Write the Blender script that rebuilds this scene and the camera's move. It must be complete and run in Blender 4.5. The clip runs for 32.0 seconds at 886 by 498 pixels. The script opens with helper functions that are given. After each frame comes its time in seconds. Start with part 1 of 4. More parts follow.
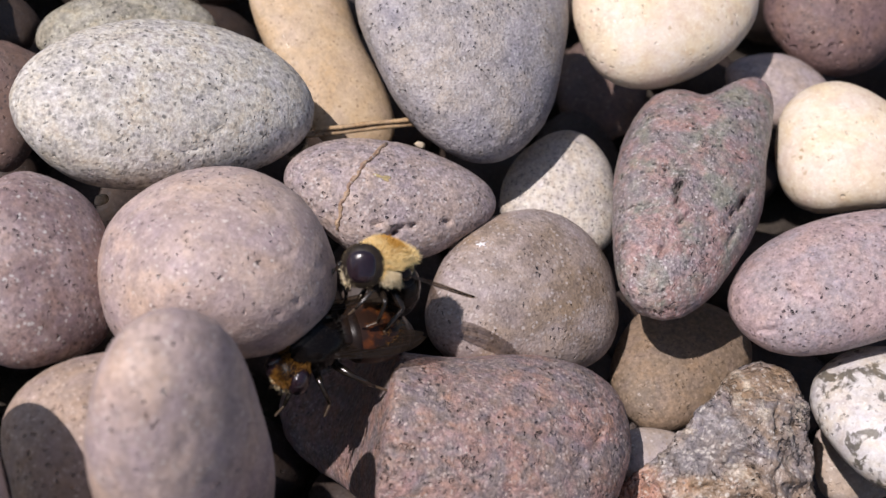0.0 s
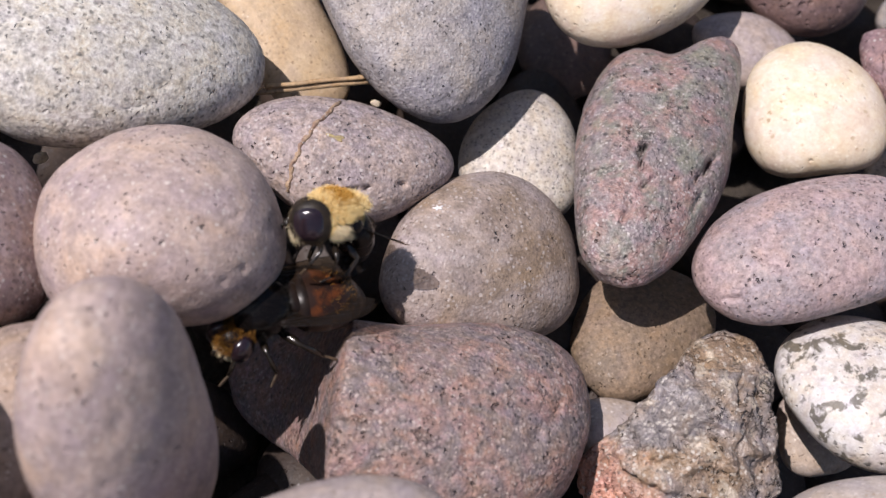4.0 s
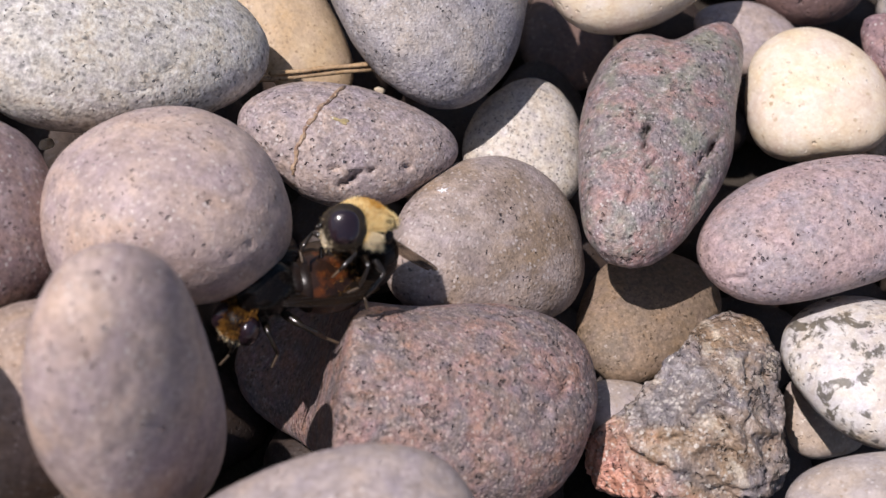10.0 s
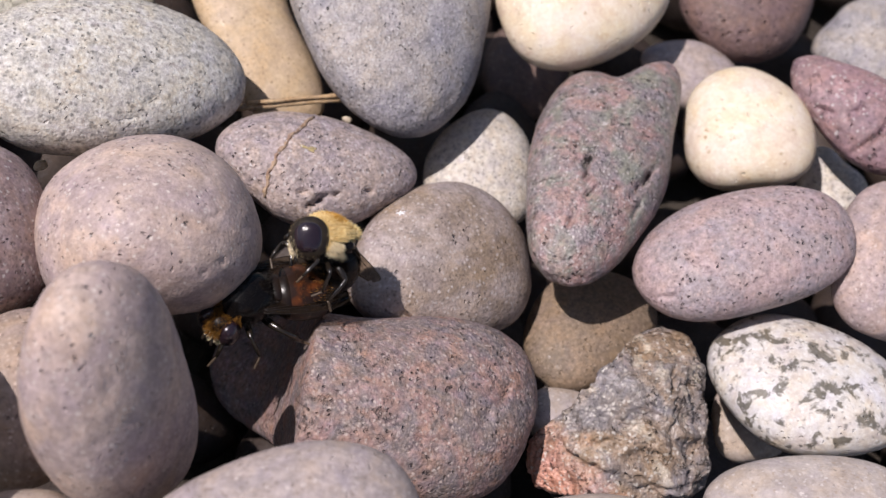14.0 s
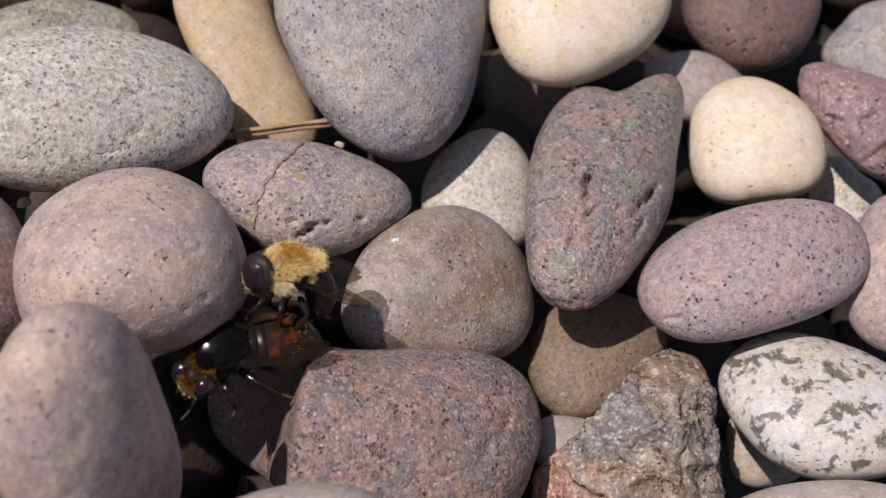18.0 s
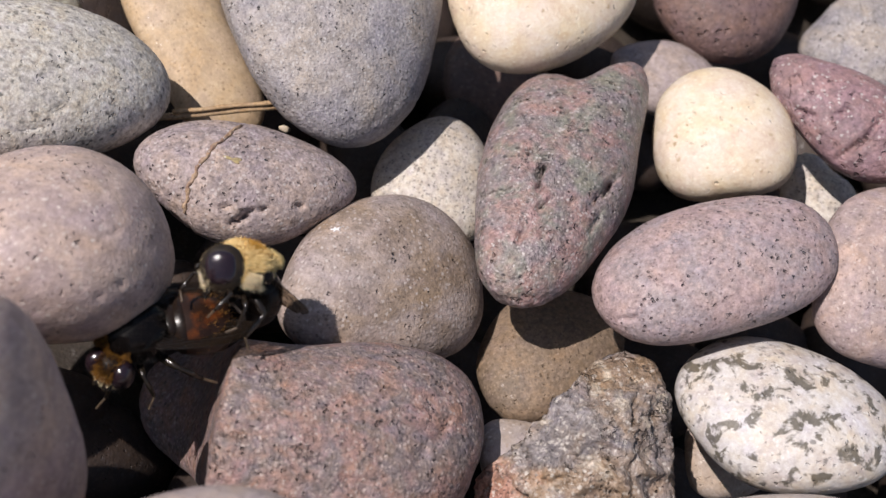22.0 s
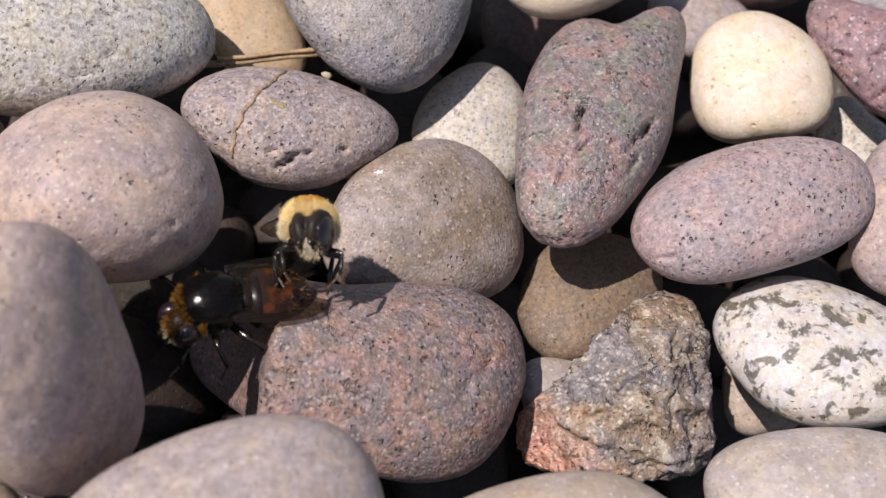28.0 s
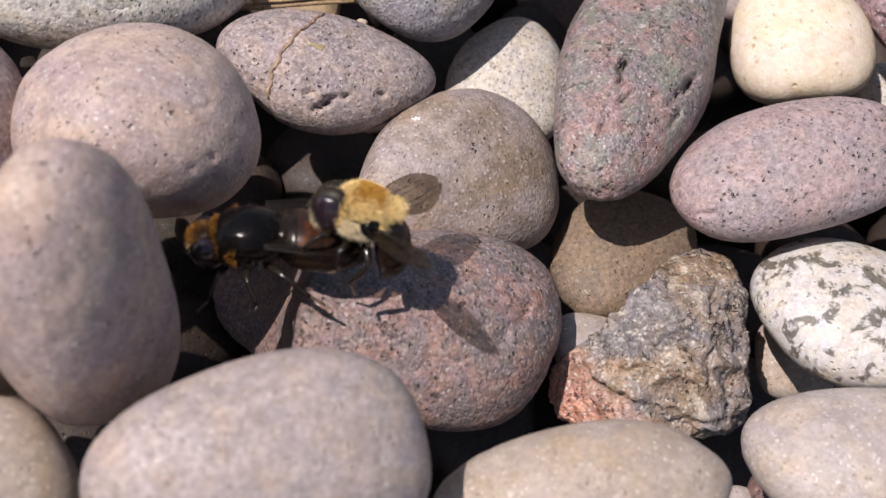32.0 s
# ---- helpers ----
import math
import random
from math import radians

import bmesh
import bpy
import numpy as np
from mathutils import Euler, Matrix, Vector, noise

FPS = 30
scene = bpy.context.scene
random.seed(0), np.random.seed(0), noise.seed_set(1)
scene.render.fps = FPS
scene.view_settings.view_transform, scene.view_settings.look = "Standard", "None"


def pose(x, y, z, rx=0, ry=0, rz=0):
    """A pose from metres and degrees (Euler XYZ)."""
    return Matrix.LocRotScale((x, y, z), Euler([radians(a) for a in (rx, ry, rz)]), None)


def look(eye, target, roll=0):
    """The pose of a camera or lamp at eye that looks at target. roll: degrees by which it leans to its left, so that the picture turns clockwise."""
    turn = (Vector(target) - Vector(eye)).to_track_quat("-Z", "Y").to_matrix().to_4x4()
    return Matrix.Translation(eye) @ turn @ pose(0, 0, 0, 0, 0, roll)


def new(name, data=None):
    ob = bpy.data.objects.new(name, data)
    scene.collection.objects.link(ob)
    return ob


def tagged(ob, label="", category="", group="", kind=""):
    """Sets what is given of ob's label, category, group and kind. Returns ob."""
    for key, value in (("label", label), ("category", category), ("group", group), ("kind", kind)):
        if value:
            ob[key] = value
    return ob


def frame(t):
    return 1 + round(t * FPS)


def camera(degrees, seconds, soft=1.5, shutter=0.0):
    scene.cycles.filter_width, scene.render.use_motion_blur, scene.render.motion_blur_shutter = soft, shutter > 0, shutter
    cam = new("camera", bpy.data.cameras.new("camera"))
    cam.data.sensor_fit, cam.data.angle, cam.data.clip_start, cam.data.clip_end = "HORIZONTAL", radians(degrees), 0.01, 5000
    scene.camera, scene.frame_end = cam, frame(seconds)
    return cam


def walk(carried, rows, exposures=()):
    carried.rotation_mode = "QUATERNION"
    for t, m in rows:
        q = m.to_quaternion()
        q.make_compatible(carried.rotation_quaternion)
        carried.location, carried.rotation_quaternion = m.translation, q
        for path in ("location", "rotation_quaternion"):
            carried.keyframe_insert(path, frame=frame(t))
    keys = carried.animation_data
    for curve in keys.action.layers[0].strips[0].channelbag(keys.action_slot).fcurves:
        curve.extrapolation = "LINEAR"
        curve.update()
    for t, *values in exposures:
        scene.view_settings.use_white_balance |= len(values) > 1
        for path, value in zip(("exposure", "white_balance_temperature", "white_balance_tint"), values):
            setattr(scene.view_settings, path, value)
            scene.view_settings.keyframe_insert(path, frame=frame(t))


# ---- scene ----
# The camera and its way over the pebble bed: seconds, place in metres, turn in degrees.
cam = camera(36.58, 32.0, soft=1.5, shutter=0.0)
PATH = [
    (0, -0.00140, -0.04613, 0.08655, 27.591, -12.164, 23.903),
    (0.5, -0.00285, -0.04523, 0.08404, 27.464, -12.158, 24.275),
    (1, -0.00379, -0.04667, 0.08370, 25.606, -12.583, 24.161),
    (1.5, -0.00246, -0.04581, 0.08469, 26.050, -12.057, 23.951),
    (2, -0.00401, -0.04526, 0.07707, 24.160, -15.111, 23.085),
    (2.5, -0.00467, -0.04014, 0.08456, 25.668, -11.660, 23.993),
    (3, -0.00524, -0.04344, 0.08349, 26.642, -13.137, 23.638),
    (3.5, -0.00324, -0.04317, 0.08377, 26.023, -13.901, 23.464),
    (5.5, 0.00060, -0.04511, 0.08268, 25.679, -13.009, 24.039),
    (6, -0.00079, -0.04434, 0.08406, 26.876, -13.484, 23.255),
    (6.5, 0.00436, -0.04481, 0.08225, 25.668, -13.023, 23.778),
    (7, 0.00291, -0.04544, 0.08668, 26.074, -14.058, 22.155),
    (7.5, 0.00168, -0.04666, 0.09172, 25.902, -12.913, 22.910),
    (8, 0.00167, -0.04758, 0.09107, 26.755, -13.039, 23.090),
    (8.5, -0.00102, -0.04685, 0.09208, 26.004, -12.121, 23.587),
    (9, -0.00001, -0.05060, 0.08697, 27.375, -13.233, 23.849),
    (9.5, -0.00122, -0.04522, 0.08421, 26.027, -13.493, 23.115),
    (10, 0.00019, -0.04625, 0.08230, 27.005, -13.371, 23.115),
    (10.5, 0.00247, -0.04322, 0.08369, 26.152, -13.600, 22.679),
    (11, 0.00128, -0.04329, 0.08665, 27.408, -14.611, 22.372),
    (11.5, 0.00233, -0.04598, 0.08774, 28.185, -14.087, 22.242),
    (12, 0.00207, -0.04670, 0.08933, 27.266, -13.672, 22.810),
    (12.5, 0.00369, -0.05070, 0.09295, 27.317, -13.340, 23.793),
    (13, 0.00183, -0.04957, 0.09262, 27.373, -14.097, 23.309),
    (13.5, 0.00239, -0.05015, 0.09321, 27.526, -13.695, 24.023),
    (14, 0.00194, -0.04963, 0.09204, 27.181, -14.225, 23.684),
    (14.5, 0.00097, -0.04950, 0.09244, 27.787, -14.080, 23.747),
    (16.5, 0.00010, -0.04756, 0.08550, 28.135, -13.928, 21.884),
    (17, -0.00039, -0.04695, 0.08540, 26.892, -11.777, 22.277),
    (17.5, 0.00152, -0.04375, 0.08607, 26.896, -12.327, 22.459),
    (18, 0.00438, -0.04604, 0.08990, 28.134, -12.133, 22.761),
    (18.5, 0.00291, -0.04483, 0.08714, 27.668, -12.143, 23.707),
    (19, 0.00337, -0.04784, 0.08766, 27.750, -12.486, 23.602),
    (19.5, 0.00464, -0.04610, 0.09049, 27.383, -12.283, 23.580),
    (20, 0.00069, -0.04925, 0.08888, 27.841, -13.069, 23.335),
    (20.5, 0.00050, -0.04932, 0.08910, 27.174, -11.925, 24.299),
    (21, 0.00299, -0.04541, 0.08802, 27.355, -12.056, 24.265),
    (21.5, 0.00319, -0.04390, 0.08693, 27.012, -12.590, 24.513),
    (22, 0.00834, -0.04196, 0.08526, 27.960, -12.832, 23.839),
    (22.5, 0.00706, -0.04396, 0.08567, 27.039, -13.070, 23.044),
    (23, 0.00313, -0.04509, 0.08645, 27.648, -12.350, 23.084),
    (23.5, 0.00306, -0.04602, 0.08681, 27.334, -11.229, 24.095),
    (24, 0.00199, -0.04669, 0.08648, 27.220, -12.067, 24.285),
    (24.5, 0.00085, -0.04628, 0.08509, 27.553, -12.255, 24.275),
    (25, 0.00303, -0.04539, 0.08439, 27.356, -11.855, 24.621),
    (25.5, 0.00438, -0.04676, 0.08380, 27.120, -12.830, 23.987),
    (27.5, 0.00596, -0.04483, 0.08519, 26.361, -11.691, 24.010),
    (28, 0.00823, -0.04453, 0.08614, 26.261, -11.525, 24.091),
    (28.5, 0.01014, -0.04428, 0.08718, 26.255, -12.038, 24.630),
    (29, 0.00974, -0.04643, 0.08699, 26.826, -12.618, 24.248),
    (29.5, 0.00656, -0.04826, 0.08781, 26.803, -12.023, 24.736),
    (30, 0.00576, -0.04803, 0.08673, 26.742, -11.663, 25.281),
    (30.5, 0.00739, -0.04857, 0.08536, 26.405, -11.497, 26.003),
    (31, 0.00553, -0.04903, 0.08586, 26.433, -12.198, 25.383),
    (31.5, 0.00614, -0.04931, 0.08397, 26.249, -12.046, 25.321),
    (32, 0.00674, -0.04779, 0.08242, 25.728, -12.621, 25.466),
]
cam.data.dof.use_dof, cam.data.dof.focus_distance, cam.data.dof.aperture_fstop = True, 0.102, 52.0
walk(cam, [(t, pose(x, y, z, rx, ry, rz)) for t, x, y, z, rx, ry, rz in PATH],
     [(0, 0.02, 6570, 12), (1, -0.03, 6570, 12), (2, 0.02, 6570, 12), (3, 0.10, 6570, 12), (9, 0.09, 6570, 12), (11, 0.06, 6570, 12), (14, 0.08, 6570, 12), (17, -0.44, 6740, 10), (18, -0.22, 6740, 10), (19, -0.20, 6740, 10), (21, -0.01, 6740, 10), (25, 0.00, 6740, 10), (28, 0.06, 6740, 10), (29, -0.03, 6740, 10), (30, -0.03, 6740, 10), (31, 0.03, 6740, 10), (32, 0.08, 6740, 10)])

# Daylight: a clear sky and one high sun.
SUN = Vector((-0.502, -0.195, 0.843))
world = bpy.data.worlds.new("world")
scene.world = world
world.use_nodes = True
sky = world.node_tree.nodes.new("ShaderNodeTexSky")
sky.sky_type, sky.sun_disc = "NISHITA", False
sky.sun_elevation = math.asin(SUN.normalized().z)
sky.sun_rotation = math.atan2(SUN.x, SUN.y)
back = world.node_tree.nodes["Background"]
back.inputs["Strength"].default_value = 0.082
world.node_tree.links.new(sky.outputs[0], back.inputs["Color"])
lamp = bpy.data.lights.new("sun", "SUN")
lamp.energy, lamp.angle, lamp.color = 4.45, radians(0.53), (1.0, 0.93, 0.925)
sun = new("sun", lamp)
sun.matrix_world = look(SUN.normalized() * 2, (0, 0, 0))


# ---- materials ----
def nodes_of(name, rough=0.7, spec=0.4):
    m = bpy.data.materials.new(name)
    m.use_nodes = True
    t = m.node_tree
    b = t.nodes["Principled BSDF"]
    b.inputs["Roughness"].default_value = rough
    b.inputs["Specular IOR Level"].default_value = spec
    return m, t, b


def add(t, kind, **inputs):
    n = t.nodes.new(kind)
    for k, v in inputs.items():
        n.inputs[k.replace("_", " ")].default_value = v
    return n


def ramp(t, fac, stops):
    n = t.nodes.new("ShaderNodeValToRGB")
    e = n.color_ramp.elements
    while len(e) < len(stops):
        e.new(0.5)
    for k, (p, c) in zip(e, stops):
        k.position = p
        k.color = (*c, 1.0) if isinstance(c, tuple) else (c, c, c, 1.0)
    t.links.new(fac, n.inputs[0])
    return n.outputs[0]


def mix(t, fac, a, b, mode="MIX"):
    n = t.nodes.new("ShaderNodeMix")
    n.data_type, n.blend_type = "RGBA", mode
    for s, v in ((n.inputs[0], fac), (n.inputs[6], a), (n.inputs[7], b)):
        if isinstance(v, (int, float)):
            s.default_value = v
        elif isinstance(v, tuple):
            s.default_value = (*v, 1.0)
        else:
            t.links.new(v, s)
    return n.outputs[2]


def noise_of(t, co, scale, detail=3.0, rough=0.55, warp=0.0):
    n = add(t, "ShaderNodeTexNoise", Scale=scale, Detail=detail, Roughness=rough, Distortion=warp)
    t.links.new(co, n.inputs["Vector"])
    return n.outputs["Fac"]


def grains(t, co, scale, share, offset=0.0):
    """Compact crystals of uneven shape: a share of the cells of a mosaic, each with soft edges."""
    bend = add(t, "ShaderNodeTexNoise", Scale=scale * 1.3, Detail=2.0)
    t.links.new(co, bend.inputs["Vector"])
    push = t.nodes.new("ShaderNodeVectorMath")
    push.operation = "MULTIPLY_ADD"
    t.links.new(bend.outputs["Color"], push.inputs[0])
    push.inputs[1].default_value = (1.15 / scale,) * 3
    t.links.new(co, push.inputs[2])
    move = add(t, "ShaderNodeMapping", Location=(offset, -offset, offset), Rotation=(offset, 2 * offset, 0.4))
    t.links.new(push.outputs[0], move.inputs[0])
    cell = add(t, "ShaderNodeTexVoronoi", Scale=scale, Randomness=1.0)
    t.links.new(move.outputs[0], cell.inputs["Vector"])
    split = t.nodes.new("ShaderNodeSeparateColor")
    t.links.new(cell.outputs["Color"], split.inputs[0])
    both = t.nodes.new("ShaderNodeMath")
    both.operation = "MULTIPLY"
    t.links.new(ramp(t, split.outputs[0], [(1 - share - 0.02, 0.0), (1 - share * 0.6, 0.85)]), both.inputs[0])
    t.links.new(ramp(t, cell.outputs["Distance"], [(0.30, 1.0), (0.55, 0.0)]), both.inputs[1])
    # Some crystals are faint, some strong.
    last = t.nodes.new("ShaderNodeMath")
    last.operation = "MULTIPLY"
    t.links.new(both.outputs[0], last.inputs[0])
    t.links.new(ramp(t, split.outputs[1], [(0.0, 0.35), (1.0, 1.0)]), last.inputs[1])
    return last.outputs[0]


def stone_mat(name, base, stain, mottle=180.0, cut=(0.42, 0.6), dark=(0.06, 0.05, 0.05), dark_at=0.66, dark_scale=2400.0,
              light=(0.6, 0.58, 0.55), light_at=0.68, light_scale=2700.0, pits=0.5, pit_scale=900.0, grain=0.25, rough=0.62, patch=None, tint=0.5, shift=0.0, end=None, fissure=0.0, hue=0.55):
    """Worn stone: two colours in patches, dark crystals, light crystals and painted glints, small pits and a fine
    grain.
    """
    m, t, b = nodes_of(name, rough, 0.45)
    tc = t.nodes.new("ShaderNodeTexCoord")
    mp = add(t, "ShaderNodeMapping", Location=(shift, shift * 1.7, -shift))
    t.links.new(tc.outputs["Object"], mp.inputs[0])
    co = mp.outputs[0]
    big = noise_of(t, co, mottle, 4, 0.6, 0.6)
    col = mix(t, ramp(t, big, [(cut[0], 0.0), (cut[1], 1.0)]), base, stain)
    if patch:
        colour, scale, low, high = patch
        col = mix(t, ramp(t, noise_of(t, co, scale, 4, 0.6, 0.5), [(low, 0.0), (high, 1.0)]), col, colour)
    if end:
        colour, way, low, high = end
        dot = t.nodes.new("ShaderNodeVectorMath")
        dot.operation = "DOT_PRODUCT"
        t.links.new(tc.outputs["Object"], dot.inputs[0])
        dot.inputs[1].default_value = way
        sway = t.nodes.new("ShaderNodeMath")
        sway.operation = "MULTIPLY_ADD"
        t.links.new(noise_of(t, co, 260, 5, 0.65), sway.inputs[0])
        sway.inputs[1].default_value = 0.008
        t.links.new(dot.outputs["Value"], sway.inputs[2])
        col = mix(t, ramp(t, sway.outputs[0], [(low, 0.0), (high, 1.0)]), col, colour)
    mid = noise_of(t, co, mottle * 5, 4, 0.65)
    col = mix(t, tint, col, ramp(t, mid, [(0.25, 0.28), (0.5, 0.5), (0.78, 0.74)]), "OVERLAY")
    gritty = noise_of(t, co, 2600, 3, 0.7)
    col = mix(t, min(1.0, tint * 0.8), col, ramp(t, gritty, [(0.3, 0.30), (0.5, 0.5), (0.7, 0.70)]), "OVERLAY")
    warm = noise_of(t, co, mottle * 2.3, 3, 0.6, 0.4)
    col = mix(t, hue, col, ramp(t, warm, [(0.3, (0.47, 0.475, 0.56)), (0.5, (0.5, 0.5, 0.5)), (0.7, (0.57, 0.515, 0.42))]), "OVERLAY")
    grainy = grains(t, co, dark_scale * 1.25, max(0.02, (0.745 - dark_at) * 2.6))
    col = mix(t, grainy, col, dark)
    # Light crystals; on several stones their pale colour also paints in tiny glints.
    col = mix(t, grains(t, co, light_scale * 1.25, max(0.03, (0.745 - light_at) * 2.3), 0.37), col, light)
    pit = add(t, "ShaderNodeTexVoronoi", Scale=pit_scale, Randomness=1.0)
    warp = add(t, "ShaderNodeTexNoise", Scale=pit_scale * 1.6, Detail=2.0)
    t.links.new(co, warp.inputs["Vector"])
    push = t.nodes.new("ShaderNodeVectorMath")
    push.operation = "MULTIPLY_ADD"
    t.links.new(warp.outputs["Color"], push.inputs[0])
    push.inputs[1].default_value = (0.9 / pit_scale,) * 3
    t.links.new(co, push.inputs[2])
    t.links.new(push.outputs[0], pit.inputs["Vector"])
    sparse = noise_of(t, co, pit_scale * 0.16, 3, 0.7)
    hole = t.nodes.new("ShaderNodeMath")
    hole.operation = "MULTIPLY"
    t.links.new(ramp(t, pit.outputs["Distance"], [(0.07, 1.0), (0.25, 0.0)]), hole.inputs[0])
    t.links.new(ramp(t, sparse, [(0.47, 0.0), (0.57, 1.0)]), hole.inputs[1])
    split = None
    if fissure:
        split = t.nodes.new("ShaderNodeMath")
        split.operation = "MULTIPLY"
        t.links.new(ramp(t, noise_of(t, co, 300, 5, 0.7, 0.3), [(0.475, 0.0), (0.5, 1.0), (0.525, 0.0)]), split.inputs[0])
        t.links.new(ramp(t, noise_of(t, co, 240, 3, 0.6), [(0.54, 0.0), (0.66, 1.0)]), split.inputs[1])
        col = mix(t, ramp(t, split.outputs[0], [(0.4, 0.0), (1.0, 0.35)]), col, dark)
    # Pits are darkened in the colour too, which deepens their shade.
    if pits:
        col = mix(t, ramp(t, hole.outputs[0], [(0.3, 0.0), (1.0, 0.42)]), col, tuple(c * 0.45 for c in stain))
    t.links.new(col, b.inputs["Base Color"])
    rough_height = t.nodes.new("ShaderNodeMath")
    rough_height.operation = "MULTIPLY_ADD"
    t.links.new(noise_of(t, co, 620, 5, 0.7), rough_height.inputs[0])
    rough_height.inputs[1].default_value = 1.3
    fine = t.nodes.new("ShaderNodeMath")
    fine.operation = "MULTIPLY"
    fine.inputs[1].default_value = 0.9
    t.links.new(noise_of(t, co, 4200, 2, 0.5), fine.inputs[0])
    t.links.new(fine.outputs[0], rough_height.inputs[2])
    b1 = add(t, "ShaderNodeBump", Strength=min(1.0, grain * 1.2), Distance=0.00015)
    t.links.new(rough_height.outputs[0], b1.inputs["Height"])
    inv = t.nodes.new("ShaderNodeMath")
    inv.operation = "SUBTRACT"
    inv.inputs[0].default_value = 1.0
    t.links.new(hole.outputs[0], inv.inputs[1])
    b2 = add(t, "ShaderNodeBump", Strength=min(1.0, pits * 1.6), Distance=0.00042)
    t.links.new(inv.outputs[0], b2.inputs["Height"])
    t.links.new(b1.outputs[0], b2.inputs["Normal"])
    last = b2
    if split:
        last = add(t, "ShaderNodeBump", Strength=fissure, Distance=0.0005)
        last.invert = True
        t.links.new(split.outputs[0], last.inputs["Height"])
        t.links.new(b2.outputs[0], last.inputs["Normal"])
    t.links.new(last.outputs[0], b.inputs["Normal"])
    # Small crystal faces shine among the dull grains.
    shine = ramp(t, noise_of(t, co, 3100, 1, 0.4), [(0.62, rough), (0.68, 0.36)])
    t.links.new(shine, b.inputs["Roughness"])
    return m


MAUVE = stone_mat("mauve_stone", (0.39, 0.302, 0.28), (0.47, 0.362, 0.31), 150, light=(0.64, 0.57, 0.52), light_at=0.68, dark=(0.17, 0.125, 0.12), dark_at=0.715, dark_scale=3200, pits=0.50, pit_scale=1500, grain=0.35, tint=0.6)
MAUVE_PITTED = stone_mat("pitted_mauve_stone", (0.31, 0.235, 0.225), (0.22, 0.155, 0.15), 330, dark=(0.09, 0.06, 0.06), dark_at=0.62, dark_scale=2600, pits=0.6, pit_scale=1900, tint=0.8, shift=0.1)
VEINED = stone_mat("veined_stone", (0.30, 0.245, 0.238), (0.37, 0.295, 0.265), 260, dark=(0.09, 0.07, 0.07), dark_at=0.62, dark_scale=3300, pits=0.9, pit_scale=1600, light=(0.55, 0.5, 0.48), light_at=0.63, tint=0.8, grain=0.5, shift=0.2, fissure=0.2)
GRANITE = stone_mat("pale_granite", (0.54, 0.50, 0.44), (0.46, 0.43, 0.385), 260, dark=(0.085, 0.085, 0.078), dark_at=0.585, dark_scale=2000, light=(0.62, 0.6, 0.55), light_at=0.60, light_scale=3100, pits=0.5, pit_scale=1700, tint=0.8, grain=0.45, shift=0.3)
WHITE_GRANITE = stone_mat("white_granite", (0.58, 0.53, 0.47), (0.50, 0.455, 0.41), 300, dark=(0.06, 0.055, 0.052), dark_at=0.56, dark_scale=3300, light=(0.62, 0.57, 0.5), light_at=0.6, pits=0.4, pit_scale=1900, tint=0.7, grain=0.4, shift=0.4)
SLATE = stone_mat("blue_grey_stone", (0.285, 0.265, 0.27), (0.37, 0.33, 0.305), 150, dark=(0.11, 0.105, 0.11), dark_at=0.63, dark_scale=3500, pits=0.85, pit_scale=1900, light=(0.52, 0.5, 0.49), light_at=0.60, light_scale=3300, grain=0.75, tint=0.75, shift=0.5)
CREAM = stone_mat("cream_stone", (0.70, 0.605, 0.485), (0.66, 0.54, 0.39), 150, dark=(0.36, 0.25, 0.13), dark_at=0.735, dark_scale=1900, light=(0.78, 0.71, 0.58), pits=0.3, pit_scale=1300, grain=0.25, tint=0.4, shift=0.6, patch=((0.52, 0.43, 0.31), 420, 0.58, 0.78))
TAN = stone_mat("tan_stone", (0.53, 0.405, 0.27), (0.48, 0.35, 0.22), 170, dark=(0.22, 0.14, 0.08), dark_at=0.69, dark_scale=3000, pits=0.12, pit_scale=1700, grain=0.25, light=(0.58, 0.45, 0.31), tint=0.45, shift=0.7)
BEIGE = stone_mat("brown_sandstone", (0.20, 0.148, 0.104), (0.235, 0.168, 0.115), 260, dark=(0.10, 0.07, 0.05), dark_at=0.64, dark_scale=3600, light=(0.36, 0.27, 0.2), light_at=0.66, light_scale=3300, pits=0.4, pit_scale=2200, grain=0.35, tint=0.6, shift=0.8)
RED = stone_mat("red_conglomerate", (0.225, 0.185, 0.185), (0.295, 0.190, 0.174), 330, dark=(0.035, 0.03, 0.033), dark_at=0.64, dark_scale=2100, light=(0.52, 0.47, 0.45), light_at=0.63, light_scale=3300, pits=0.8, pit_scale=1300, grain=0.8, patch=((0.20, 0.195, 0.165), 420, 0.46, 0.66), tint=1.0, rough=0.42, shift=0.9, fissure=0.6, hue=0.5)
PINK = stone_mat("pink_granite", (0.365, 0.268, 0.258), (0.31, 0.255, 0.26), 300, dark=(0.14, 0.095, 0.095), dark_at=0.63, dark_scale=3200, light=(0.48, 0.36, 0.34), light_at=0.62, light_scale=2900, pits=0.75, pit_scale=1650, tint=0.8, grain=0.45, shift=1.0, hue=0.35)
ROSE = stone_mat("rose_stone", (0.30, 0.185, 0.19), (0.24, 0.155, 0.16), 200, dark=(0.08, 0.05, 0.05), dark_at=0.65, dark_scale=2200, pits=0.7, pit_scale=1100, grain=0.5, tint=0.8, shift=1.1, fissure=0.7)
BROWN = stone_mat("grey_brown_stone", (0.34, 0.28, 0.255), (0.25, 0.185, 0.13), 120, cut=(0.46, 0.64), dark=(0.10, 0.075, 0.06), dark_at=0.665, dark_scale=3300, light=(0.52, 0.46, 0.43), light_at=0.61, pits=1.0, pit_scale=1650, grain=0.55, tint=0.75, shift=1.2)
